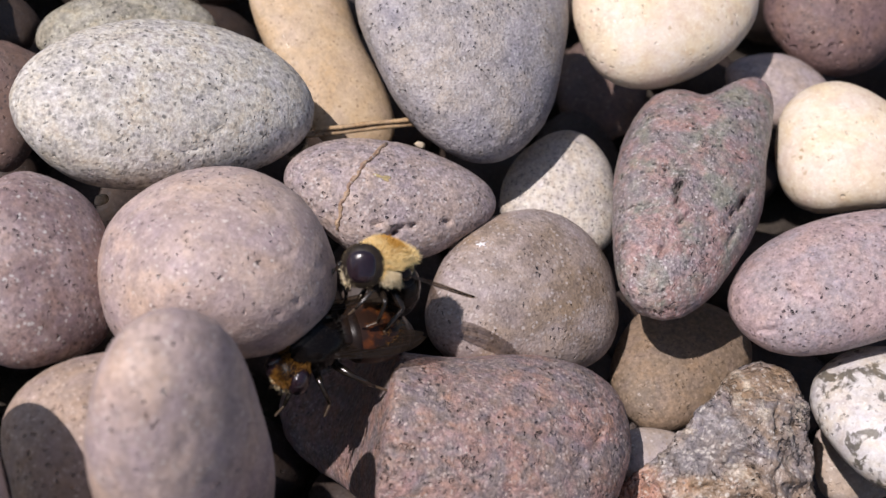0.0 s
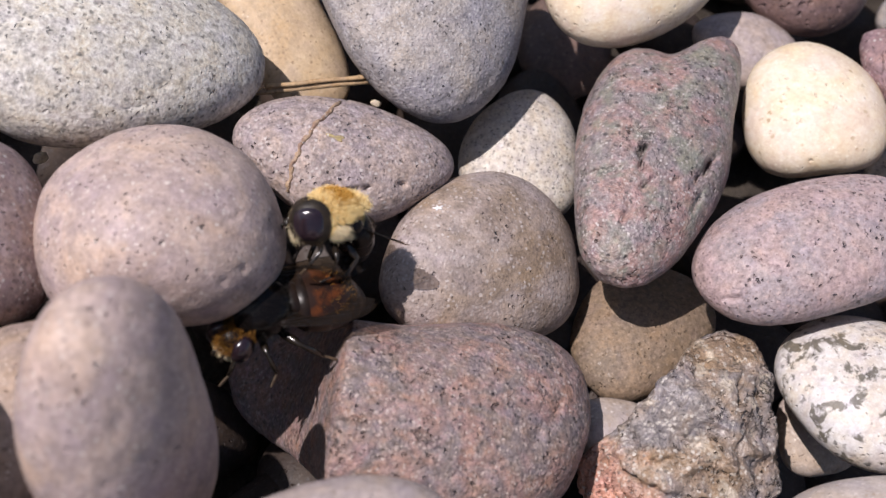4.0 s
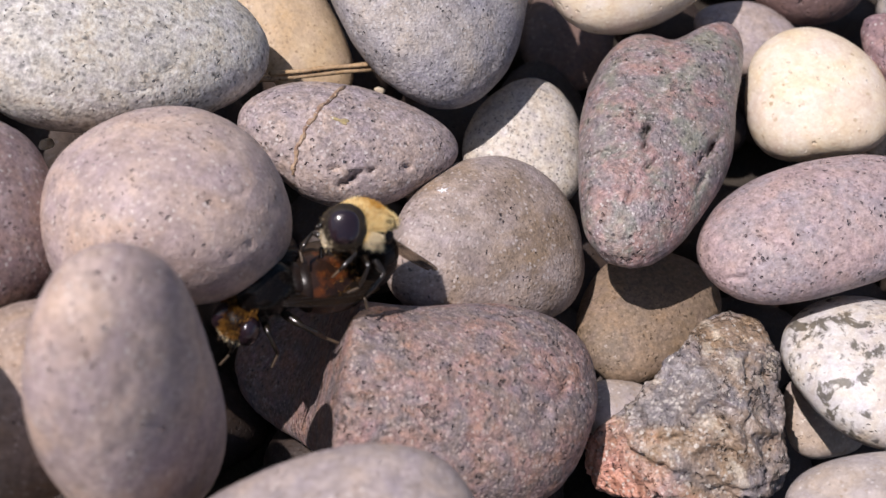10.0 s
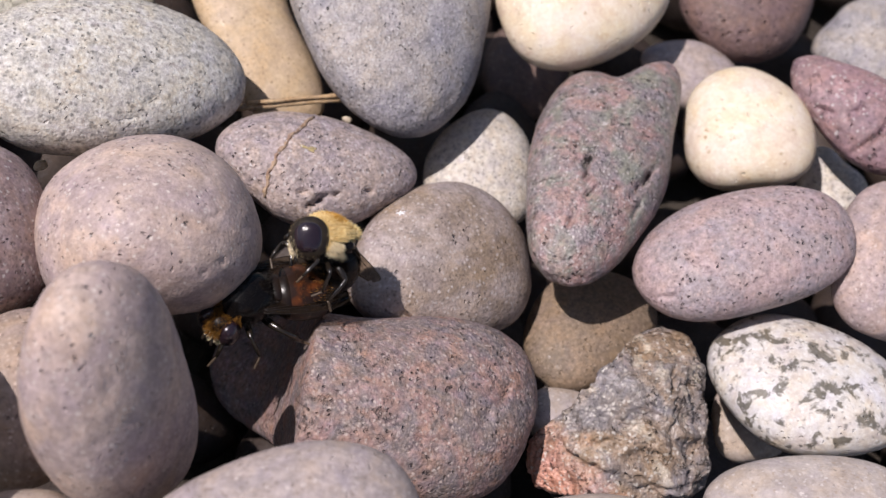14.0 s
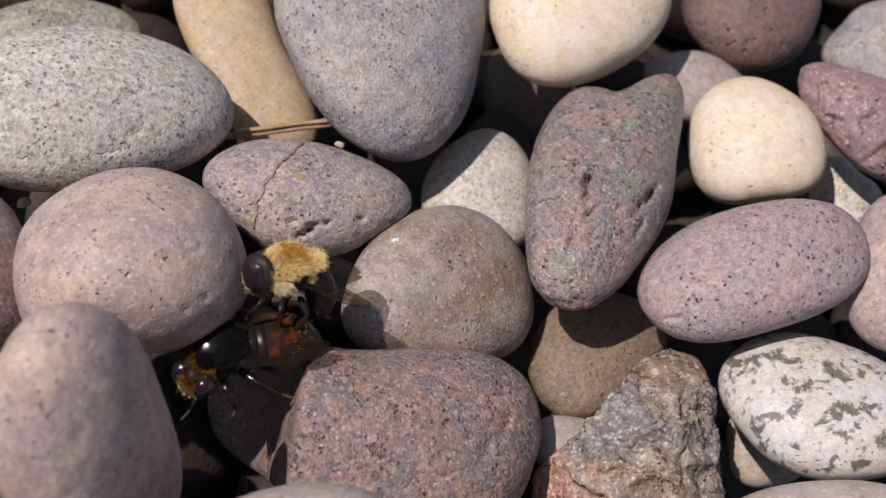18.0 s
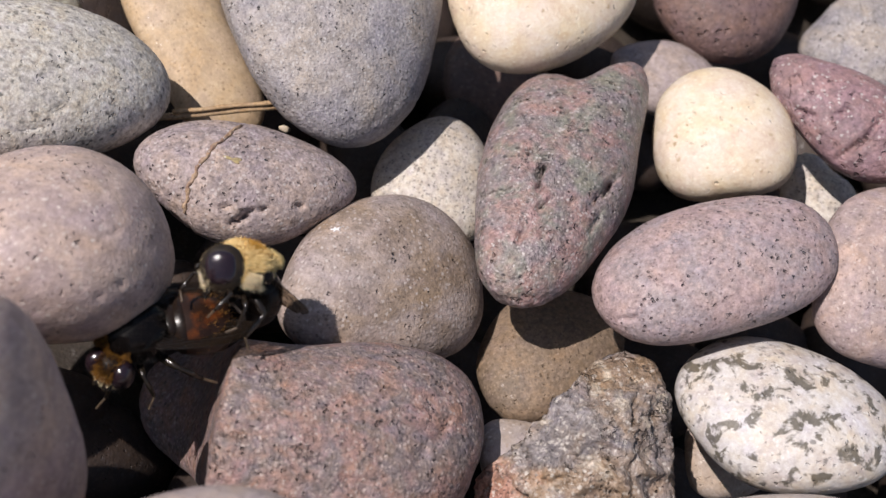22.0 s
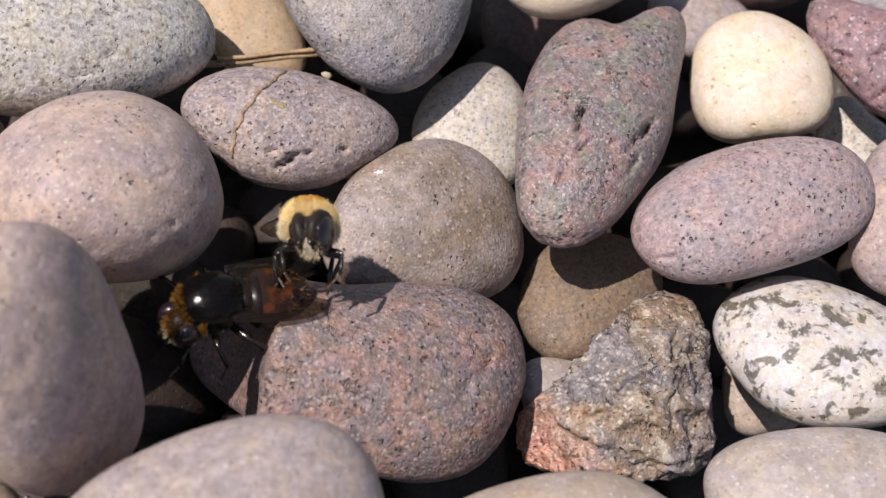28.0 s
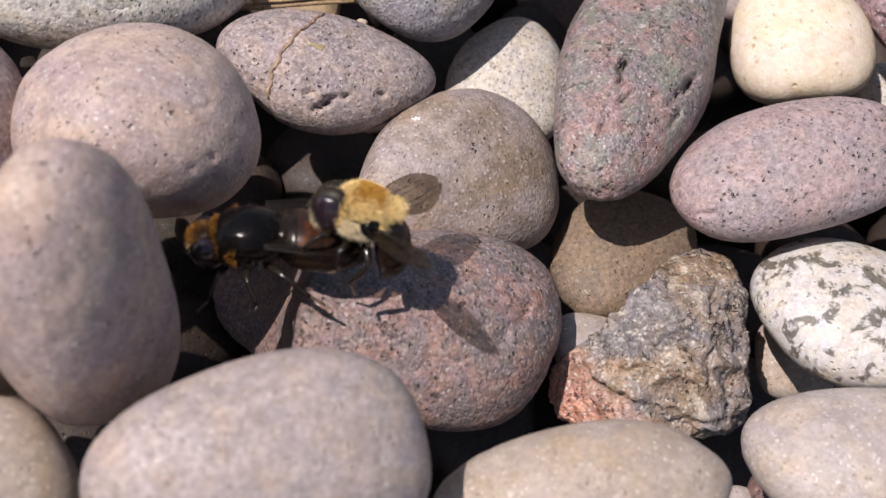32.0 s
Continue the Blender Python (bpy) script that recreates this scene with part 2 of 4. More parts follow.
PURPLE = stone_mat("purple_granite", (0.205, 0.165, 0.158), (0.31, 0.195, 0.165), 330, dark=(0.06, 0.048, 0.05), dark_at=0.60, dark_scale=2300, light=(0.50, 0.41, 0.37), light_at=0.57, light_scale=2800, pits=0.9, pit_scale=1600, grain=0.8, tint=1.0, shift=1.3, fissure=0.6, hue=0.8)
DARK = stone_mat("dark_pitted_stone", (0.15, 0.095, 0.088), (0.19, 0.12, 0.105), 240, dark=(0.03, 0.02, 0.02), dark_scale=2500, light=(0.3, 0.2, 0.18), light_at=0.70, pits=1.0, pit_scale=900, grain=0.5, tint=0.7, shift=1.4)
SPECKLED = stone_mat("black_and_white_granite", (0.58, 0.55, 0.525), (0.55, 0.49, 0.43), 240, dark=(0.12, 0.11, 0.10), dark_at=0.70, dark_scale=1500, light=(0.72, 0.7, 0.67), patch=((0.145, 0.13, 0.105), 600, 0.535, 0.60), pits=0.4, pit_scale=1700, tint=0.5, rough=0.5, shift=1.5)
FOREGROUND = stone_mat("warm_grey_stone", (0.40, 0.33, 0.305), (0.34, 0.285, 0.27), 220, light=(0.58, 0.5, 0.46), dark=(0.22, 0.17, 0.15), dark_at=0.68, pits=0.3, pit_scale=1600, tint=0.6, shift=1.6)
SAND = stone_mat("sandy_stone", (0.37, 0.295, 0.235), (0.42, 0.345, 0.29), 170, light=(0.62, 0.55, 0.47), dark=(0.27, 0.2, 0.15), dark_at=0.7, pits=0.25, pit_scale=1600, tint=0.45, shift=1.7)
PALE = stone_mat("pale_grey_stone", (0.37, 0.315, 0.285), (0.43, 0.37, 0.335), 190, light=(0.64, 0.58, 0.55), dark=(0.3, 0.22, 0.16), dark_at=0.7, pits=0.25, pit_scale=1600, tint=0.45, shift=1.8)
LEFTLOW = stone_mat("buff_stone", (0.36, 0.27, 0.215), (0.30, 0.225, 0.18), 240, dark=(0.2, 0.13, 0.1), light=(0.6, 0.48, 0.4), light_at=0.64, pits=0.5, pit_scale=1700, tint=0.6, shift=1.9)
JAGGED = stone_mat("rough_red_grey_rock", (0.215, 0.19, 0.185), (0.27, 0.195, 0.135), 210, cut=(0.42, 0.6), dark=(0.04, 0.035, 0.033), dark_at=0.66, dark_scale=2600, light=(0.58, 0.53, 0.47), light_at=0.59, light_scale=2400, pits=0.6, pit_scale=1500, grain=1.0, patch=((0.43, 0.365, 0.29), 300, 0.57, 0.66), tint=1.0, rough=0.33, shift=2.0, end=((0.52, 0.26, 0.19), (-0.72, -0.69, 0.0), 0.0083, 0.0093), fissure=1.0)
ROSY_GREY = stone_mat("rosy_grey_stone", (0.40, 0.30, 0.27), (0.34, 0.265, 0.25), 200, dark=(0.16, 0.11, 0.10), dark_at=0.68, dark_scale=3000, light=(0.56, 0.47, 0.43), light_at=0.66, pits=0.35, pit_scale=1800, grain=0.35, tint=0.6, shift=2.4)
MOSSY = stone_mat("grey_green_granite", (0.33, 0.31, 0.25), (0.27, 0.25, 0.20), 260, dark=(0.10, 0.10, 0.07), dark_at=0.61, dark_scale=2200, light=(0.5, 0.48, 0.38), light_at=0.62, pits=0.5, pit_scale=1700, tint=0.8, grain=0.45, shift=2.5)
# Brown with the shade put into the colour, for pebbles lying in shadow.
SHADE = stone_mat("shade_darkened_stone", (0.17, 0.11, 0.09), (0.13, 0.09, 0.075), 200, light=(0.26, 0.2, 0.18), pits=0.4, pit_scale=1700, shift=2.1)
# Near-black colour stands in for the shade deep between the pebbles.
GAP_SHADE = stone_mat("gap_shade_stone", (0.050, 0.034, 0.026), (0.036, 0.025, 0.020), 200, light=(0.07, 0.05, 0.04), pits=0.4, pit_scale=1700, shift=2.2)
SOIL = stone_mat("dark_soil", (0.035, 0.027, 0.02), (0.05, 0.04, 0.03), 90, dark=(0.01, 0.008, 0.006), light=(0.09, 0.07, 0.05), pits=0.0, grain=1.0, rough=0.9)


# ---- the pebble bed ----
def sphere_dirs(level):
    bm = bmesh.new()
    bmesh.ops.create_icosphere(bm, subdivisions=level, radius=1.0)
    bm.verts.ensure_lookup_table()
    dirs = np.array([v.co[:] for v in bm.verts])
    faces = np.array([[v.index for v in f.verts] for f in bm.faces], dtype=np.int32)
    bm.free()
    return dirs / np.linalg.norm(dirs, axis=1, keepdims=True), faces


DIRS, FACES = sphere_dirs(6)
MID_DIRS, MID_FACES = sphere_dirs(5)
ROUGH_DIRS, ROUGH_FACES = sphere_dirs(3)


def waves(p, seed, freq, count=10):
    """Smooth random relief on points p: a sum of plane waves of about the given frequency."""
    rng = np.random.RandomState(seed)
    k = rng.normal(size=(count, 3))
    k *= (freq * rng.uniform(0.6, 1.4, count) / np.linalg.norm(k, axis=1))[:, None]
    return np.sin(p @ k.T + rng.uniform(0, 6.283, count)).sum(1) / math.sqrt(count)


def mesh_of(name, points, faces, material):
    me = bpy.data.meshes.new(name)
    me.vertices.add(len(points))
    me.vertices.foreach_set("co", np.asarray(points, dtype=np.float32).ravel())
    me.loops.add(faces.size)
    me.loops.foreach_set("vertex_index", faces.ravel().astype(np.int32))
    me.polygons.add(len(faces))
    me.polygons.foreach_set("loop_start", np.arange(0, faces.size, 3, dtype=np.int32))
    me.polygons.foreach_set("use_smooth", np.ones(len(faces), dtype=bool))
    me.update(calc_edges=True)
    me.materials.append(material)
    return me


def outline(theta, wave):
    r = np.full_like(theta, wave[0])
    for k in range(1, len(wave) // 2 + 1):
        r += wave[2 * k - 1] * np.cos(k * theta) + wave[2 * k] * np.sin(k * theta)
    return r


def stone_points(d, radii, wave, lump, square, seed):
    s = np.hypot(d[:, 0], d[:, 1])
    r = 1 + (outline(np.arctan2(d[:, 1], d[:, 0]), wave) - 1) * np.clip(s, 0, 1) ** 1.2
    flat = (np.abs(s) ** square + np.abs(d[:, 2]) ** square) ** (-1 / square)
    p = np.stack([d[:, 0] * r, d[:, 1] * r, d[:, 2]], 1) * flat[:, None]
    p = p * (1 + lump * waves(d, seed, 3.0) + 0.4 * lump * waves(d, seed + 1, 8.0) + 0.18 * lump * waves(d, seed + 2, 24.0) + 0.08 * lump * waves(d, seed + 3, 55.0, 16))[:, None]
    return p * np.array(radii)


def pebble(label, m, radii, wave, material, lump=0.012, square=2.25, seed=1, name="pebble", shape=None, worn=(), dents=(), fine=False, lean=(0, 0)):
    """worn: flat faces, each by its outward way and its distance from the middle; dents: place, length, width, turn and depth."""
    d, f = (DIRS, FACES) if fine or dents or shape else (MID_DIRS, MID_FACES)
    p = stone_points(d, radii, wave, lump, square, seed)
    for way, far in worn:
        n = np.array(way)
        soft = 0.075 * sum(radii)
        p = p - (np.logaddexp(0, (p @ n - far) / soft) * soft)[:, None] * n
    if shape:
        p = shape(p, d, radii)
    for x, y, long, wide, turn, deep in dents:
        c, s = math.cos(radians(turn)), math.sin(radians(turn))
        u, v = p[:, 0] - x, p[:, 1] - y
        along, across = u * c + v * s, v * c - u * s + 0.25 * wide * np.sin(u * 9000)
        jag = 1 + 0.45 * waves(p, seed + 5, 15000)
        p[:, 2] -= np.where(p[:, 2] > 0, deep * jag * np.exp(-((along / long) ** 4) - (across / wide) ** 2), 0)
    p[:, 2] += p[:, 0] * lean[0] + p[:, 1] * lean[1]
    ob = new(name, mesh_of(name, p, f, material))
    ob.matrix_world = m
    return tagged(ob, label, "stone", "pebbles of the bed")


def seam_line(y):
    return -0.362 + 0.13 * y + 0.165 * y * y - 0.010 * np.sin(y * 17) - 0.006 * np.sin(y * 41)


def cracked(p, d, radii):
    """A crack runs over the stone from its back to its front."""
    line = p[:, 0] / radii[0] - seam_line(p[:, 1] / radii[1])
    depth = np.exp(-(line / 0.022) ** 2) * 0.03 + np.clip(-line, 0, 0.08) * 0.25
    return p * (1 - depth)[:, None]


def sunken_end(p, d, radii):
    """The end of the stone that lies under its neighbours slopes down."""
    low = np.tanh(np.clip(p[:, 0] / radii[0] - 0.38, 0, 1) * 4.0)
    return p - np.stack([0 * low, 0 * low, 0.021 * low], 1)


def craggy(p, d, radii):
    """Broken faces: a back slope, a split side and a rounded nub cut by planes, then ledges and grit."""
    u = p / np.array(radii)
    for way, far in (((0.02, 0.62, 0.78), 0.76), ((0.80, 0.05, 0.60), 0.86), ((-0.42, 0.42, 0.80), 0.70), ((0.10, -0.35, 0.93), 0.80),
                     ((-0.62, -0.30, 0.72), 0.86), ((0.35, 0.15, 0.92), 0.80), ((0.25, 0.86, 0.44), 0.84), ((-0.15, 0.05, 0.99), 0.74)):
        n = np.array(way) / np.linalg.norm(way)
        over = np.maximum(u @ n + 0.035 * waves(d, 71, 7) - far, 0)
        u = u - over[:, None] * n * 0.86
    p = u * np.array(radii)
    front = np.clip(d[:, 2] * 2.2, 0, 1)
    side = np.clip((u[:, 0] - 0.42) * 6, 0, 1) * front
    slit = (1 - np.abs(np.sin(u[:, 0] * 21 + 1.4 * waves(d, 74, 4) + 0.8 * waves(d, 76, 11)))) ** 3
    ledge = np.sin((u @ np.array([0.45, 1.0, 0.35])) * 13 + 1.8 * waves(d, 75, 5))
    ledge = np.sign(ledge) * np.abs(ledge) ** 0.4
    sharp = 1 - 2 * np.abs(waves(d, 77, 12))
    finer = 1 - 2 * np.abs(waves(d, 78, 30, 14))
    r = 1 - 0.08 * slit * side + 0.024 * ledge * front + 0.028 * sharp * (0.4 + front) + 0.020 * finer + 0.010 * waves(d, 79, 80, 16)
    return p * r[:, None]


pebble("large pale grey granite pebble with fine dark flecks", pose(-0.02774, 0.00682, -0.00447, 32.9, -2.8, 30.8), (0.01159, 0.00668, 0.00601),
       (0.999, -0.000, 0.000, 0.000, -0.000, 0.017, -0.015, -0.004, -0.012, -0.005, 0.004, 0.003, 0.000), GRANITE, seed=3, fine=True, dents=((0.00366, -0.00194, 0.00139, 0.00012, 47, 0.00036), (0.00173, -0.00341, 0.00118, 0.00012, 10, 0.00029),), lean=(-0.292, -0.405))
pebble("round mauve pebble with tiny pits", pose(-0.02745, -0.01179, -0.00117, -1.4, 26.1, -56.1), (0.00698, 0.00530, 0.00477),
       (0.996, -0.001, 0.000, -0.000, -0.001, -0.044, -0.020, -0.028, 0.008, 0.003, -0.014, 0.006, -0.000), MAUVE_PITTED, seed=13, lean=(0.278, -0.293))
pebble("big smooth mauve pebble with a pinkish tint", pose(-0.01693, -0.00560, -0.00050, 28.4, -5.0, 29.8), (0.00852, 0.00701, 0.00900),
       (0.998, -0.000, 0.001, 0.001, -0.000, 0.007, -0.034, -0.022, -0.011, 0.001, 0.008, 0.000, -0.003), MAUVE, seed=23, square=2.0, dents=((0.00481, 0.00091, 0.00060, 0.00014, 24, 0.00033), (0.00520, -0.00232, 0.00025, 0.00018, -1, 0.00027), (0.00399, -0.00306, 0.00025, 0.00018, -1, 0.00027), (0.00608, -0.00359, 0.00025, 0.00018, -1, 0.00027),), lean=(-0.055, -0.267))
pebble("purple-grey pebble with a rusty crack across it", pose(-0.00920, 0.00933, -0.00612, 32.9, -3.6, 14.3), (0.00843, 0.00448, 0.00448),
       (1.015, 0.006, -0.020, -0.016, 0.024, 0.001, 0.058, 0.020, 0.018, -0.004, -0.003, -0.004, 0.002), VEINED, seed=33, shape=cracked, dents=((0.00129, -0.00231, 0.00078, 0.00021, 48, 0.00093), (0.00078, -0.00290, 0.00067, 0.00021, 33, 0.00075), (-0.00032, -0.00212, 0.00045, 0.00021, 23, 0.00065), (0.00236, -0.00173, 0.00056, 0.00015, 43, 0.00056), (0.00497, -0.00090, 0.00034, 0.00021, 13, 0.00056),), lean=(-0.090, -0.446))
pebble("large flat blue-grey pebble with a rough tip", pose(-0.00979, 0.02746, -0.00560, 28.1, 25.0, -34.0), (0.01055, 0.00887, 0.00621),
       (0.991, 0.000, -0.001, 0.001, -0.001, 0.060, -0.058, -0.004, 0.011, 0.002, 0.006, 0.000, -0.010), SLATE, seed=43, dents=((0.00954, -0.00008, 0.00042, 0.00028, 88, 0.00014), (0.00905, -0.00165, 0.00042, 0.00022, 58, 0.00012), (0.00887, 0.00189, 0.00040, 0.00022, 108, 0.00012),), lean=(0.287, -0.444))
pebble("smooth cream-white pebble with faint brown marks", pose(0.00482, 0.03876, -0.00491, 34.5, -24.9, 24.6), (0.00834, 0.00621, 0.00497),
       (0.995, 0.001, 0.000, -0.000, -0.000, 0.052, 0.035, -0.011, -0.003, 0.001, 0.005, -0.001, 0.006), CREAM, seed=53, lean=(-0.257, -0.388))
pebble("dark maroon pebble full of small pits", pose(0.02069, 0.05382, -0.00989, 43.0, -17.4, 7.5), (0.00687, 0.00596, 0.00536),
       (0.998, -0.000, 0.001, -0.001, -0.000, -0.034, 0.020, 0.007, 0.011, -0.005, 0.004, -0.003, 0.001), DARK, seed=63, lean=(-0.128, -0.447))
pebble("long smooth tan pebble half in shade", pose(-0.02222, 0.02473, -0.01285, 24.7, 28.0, -29.4), (0.01083, 0.00458, 0.00347),
       (0.994, 0.016, -0.005, 0.034, -0.007, 0.037, 0.037, -0.070, 0.015, -0.027, -0.012, 0.002, 0.002), TAN, seed=73, lean=(0.400, -0.380))
pebble("grey-green granite pebble behind a larger one", pose(-0.03735, 0.01698, -0.01313, -35.9, 4.0, -144.8), (0.00815, 0.00327, 0.00293),
       (0.969, -0.014, 0.005, -0.007, 0.000, -0.004, 0.048, -0.006, -0.002, -0.002, -0.000, -0.007, -0.000), MOSSY, seed=83, lean=(0.060, 0.500))
pebble("brown pebble lying in shade, its colour darkened to match", pose(-0.04129, 0.00473, -0.01249, 10.1, -29.3, 109.2), (0.00561, 0.00375, 0.00300),
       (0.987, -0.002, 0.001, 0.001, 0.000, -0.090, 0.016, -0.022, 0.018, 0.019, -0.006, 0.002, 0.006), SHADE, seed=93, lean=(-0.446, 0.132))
pebble("dark red mottled pebble with black holes and a notched top", pose(0.01294, 0.02193, -0.00368, -11.6, -37.6, 98.5), (0.01015, 0.00638, 0.00542),
       (0.988, -0.006, -0.001, -0.005, -0.001, -0.029, -0.063, -0.005, -0.061, -0.006, -0.031, -0.008, -0.012), RED, seed=103, lump=0.02, dents=((-0.00019, 0.00102, 0.00041, 0.00027, -9, 0.00155), (-0.00101, 0.00084, 0.00093, 0.00019, -154, 0.00116), (0.00002, -0.00406, 0.00128, 0.00027, -19, 0.00155), (-0.00261, 0.00311, 0.00151, 0.00016, -57, 0.00087), (-0.00348, 0.00406, 0.00081, 0.00016, -65, 0.00077), (-0.00246, -0.00030, 0.00070, 0.00021, -29, 0.00077), (-0.00168, -0.00172, 0.00070, 0.00016, -70, 0.00077), (-0.00250, -0.00427, 0.00093, 0.00021, -9, 0.00077), (-0.00500, 0.00045, 0.00081, 0.00021, 1, 0.00058),), lean=(-0.755, 0.019))
pebble("squarish cream-yellow pebble with small brown specks", pose(0.02412, 0.03341, -0.00416, 43.0, -9.5, -6.0), (0.00637, 0.00569, 0.00455),
       (0.995, -0.000, 0.002, 0.001, 0.001, 0.048, 0.031, 0.019, -0.020, -0.003, -0.011, -0.000, -0.002), CREAM, seed=113, lean=(0.113, -0.449))
pebble("small pinkish grey pebble wedged between others", pose(0.01842, 0.04300, -0.01168, -40.6, 12.6, -175.8), (0.00552, 0.00373, 0.00323),
       (0.930, 0.004, 0.003, -0.006, -0.014, 0.008, -0.022, 0.016, -0.005, -0.001, -0.009, -0.004, -0.007), FOREGROUND, seed=123, lean=(0.200, 0.600))
pebble("red-brown pebble low in the shade of others, its colour darkened to match", pose(0.00340, 0.04143, -0.02137, 19.4, 34.2, -58.9), (0.00560, 0.00500, 0.00340),
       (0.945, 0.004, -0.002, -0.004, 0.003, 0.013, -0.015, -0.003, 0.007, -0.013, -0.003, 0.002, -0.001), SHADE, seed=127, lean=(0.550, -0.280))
pebble("rose-pink lumpy pebble with dark cracks", pose(0.03284, 0.03874, -0.00084, 45.0, -1.2, -16.1), (0.00760, 0.00383, 0.00345),
       (0.993, 0.001, 0.000, 0.001, 0.001, -0.071, -0.008, 0.012, -0.002, 0.010, 0.003, -0.001, -0.009), ROSE, seed=133, lump=0.03, dents=((0.00225, -0.00121, 0.00177, 0.00022, 74, 0.00071), (-0.00271, -0.00173, 0.00094, 0.00022, 17, 0.00063), (-0.00033, 0.00010, 0.00071, 0.00032, 58, 0.00055), (0.00241, 0.00072, 0.00118, 0.00022, 90, 0.00063),), lean=(0.154, -0.333))
pebble("smooth blue-grey pebble behind a rose one", pose(0.03538, 0.05717, -0.01040, 46.6, -10.9, -5.5), (0.00608, 0.00513, 0.00410),
       (0.995, 0.002, 0.001, 0.000, 0.001, 0.001, -0.055, -0.016, 0.028, 0.019, -0.003, -0.012, 0.002), SLATE, seed=143, lean=(-0.026, -0.464))
pebble("pink-grey oval granite pebble", pose(0.02690, 0.01846, -0.00086, 23.9, -33.3, 29.9), (0.00968, 0.00539, 0.00458),
       (0.999, -0.000, 0.000, 0.001, -0.000, -0.001, -0.002, -0.025, -0.003, -0.008, 0.006, 0.005, -0.001), PINK, seed=153, dents=((-0.00677, -0.00214, 0.00067, 0.00015, -9, 0.00037), (-0.00598, 0.00426, 0.00028, 0.00021, -14, 0.00030),), lean=(-0.299, -0.367))
pebble("smooth brown-pink pebble beside a rose one", pose(0.04094, 0.02566, -0.00044, 32.2, 29.4, -65.3), (0.00749, 0.00669, 0.00513),
       (0.977, 0.002, -0.016, 0.027, 0.002, -0.002, -0.014, -0.025, 0.010, -0.002, 0.017, 0.003, 0.002), ROSY_GREY, seed=163, lean=(0.450, -0.450))
pebble("white granite pebble with black blotches", pose(0.03642, 0.01081, -0.00310, 30.8, -17.5, -1.4), (0.00859, 0.00554, 0.00471),
       (0.999, -0.000, 0.000, 0.000, 0.000, 0.009, 0.022, 0.007, 0.002, -0.003, -0.010, -0.001, 0.002), SPECKLED, seed=173, lean=(-0.016, -0.495))
pebble("light grey granite pebble deep between others", pose(0.03468, 0.03586, -0.00849, 41.7, 4.0, -23.5), (0.00400, 0.00302, 0.00181),
       (0.990, 0.001, -0.001, 0.003, 0.000, -0.028, 0.069, -0.007, -0.001, 0.000, -0.028, -0.003, 0.029), WHITE_GRANITE, seed=183, lean=(0.170, -0.433))
pebble("white speckled granite pebble half in shade", pose(0.00392, 0.02211, -0.01356, 27.2, 24.4, -41.8), (0.00567, 0.00524, 0.00367),
       (0.993, -0.001, -0.001, -0.001, -0.000, 0.009, 0.071, -0.005, 0.016, -0.004, 0.008, -0.005, -0.002), WHITE_GRANITE, seed=193, lean=(0.351, -0.307))
pebble("egg-shaped grey-brown pebble with small pits", pose(0.00445, 0.00807, -0.00821, 27.5, -16.4, 24.1), (0.00782, 0.00668, 0.00535),
       (0.995, -0.000, 0.001, -0.000, -0.000, -0.025, -0.054, -0.020, 0.008, 0.002, 0.004, -0.003, 0.005), BROWN, seed=203, lean=(-0.460, -0.302))
pebble("smooth brown sandstone pebble under others", pose(0.01894, 0.01130, -0.01229, 12.1, -31.1, 50.4), (0.00612, 0.00518, 0.00363),
       (0.997, 0.000, 0.000, 0.000, -0.000, 0.016, -0.040, -0.003, -0.001, 0.002, 0.006, -0.002, -0.005), BEIGE, seed=213, lean=(-0.494, -0.361))
pebble("broad purple-brown granite pebble with pits near its edge", pose(0.00422, -0.00741, -0.00480, -23.8, 6.6, -163.5), (0.01388, 0.00729, 0.00576),
       (0.988, -0.002, -0.002, 0.047, 0.013, 0.089, -0.023, -0.056, 0.007, -0.024, 0.001, 0.013, -0.008), PURPLE, seed=223, lump=0.016, shape=sunken_end, dents=((-0.00377, 0.00264, 0.00046, 0.00032, -70, 0.00076), (-0.00500, 0.00292, 0.00046, 0.00032, -70, 0.00076), (-0.00608, 0.00212, 0.00051, 0.00019, 30, 0.00051), (0.00350, -0.00191, 0.00030, 0.00023, 0, 0.00042), (-0.00851, 0.00031, 0.00091, 0.00019, 70, 0.00059), (-0.00979, -0.00153, 0.00101, 0.00019, 65, 0.00059),), lean=(0.140, 0.390))
pebble("angular rough rock in rust red and grey", pose(0.02357, 0.00167, -0.00610, 21.0, -21.5, 20.8), (0.00720, 0.00720, 0.00520),
       (0.934, 0.138, -0.139, -0.002, 0.202, -0.098, -0.109, -0.077, 0.013, 0.028, -0.025, -0.014, 0.019, 0.013, 0.012, -0.001, -0.002, 0.012, -0.007), JAGGED, seed=233, lump=0.012, square=2.6, shape=craggy, lean=(-0.15, -0.12))
pebble("small pale pinkish pebble under a rough rock", pose(0.01988, 0.00064, -0.00973, -26.4, 8.5, 176.9), (0.00360, 0.00295, 0.00240),
       (0.964, 0.004, -0.002, -0.011, 0.019, 0.014, -0.046, 0.003, -0.028, -0.009, 0.003, -0.005, -0.010), PALE, seed=243, lean=(0.140, 0.400))
pebble("grey pebble under a white one", pose(0.03553, 0.00950, -0.01235, 32.9, -3.7, -23.9), (0.00400, 0.00295, 0.00240),
       (0.921, -0.008, 0.002, -0.016, 0.000, -0.030, 0.085, 0.012, 0.008, -0.000, -0.006, -0.007, -0.004), SAND, seed=253, lean=(-0.060, -0.480))
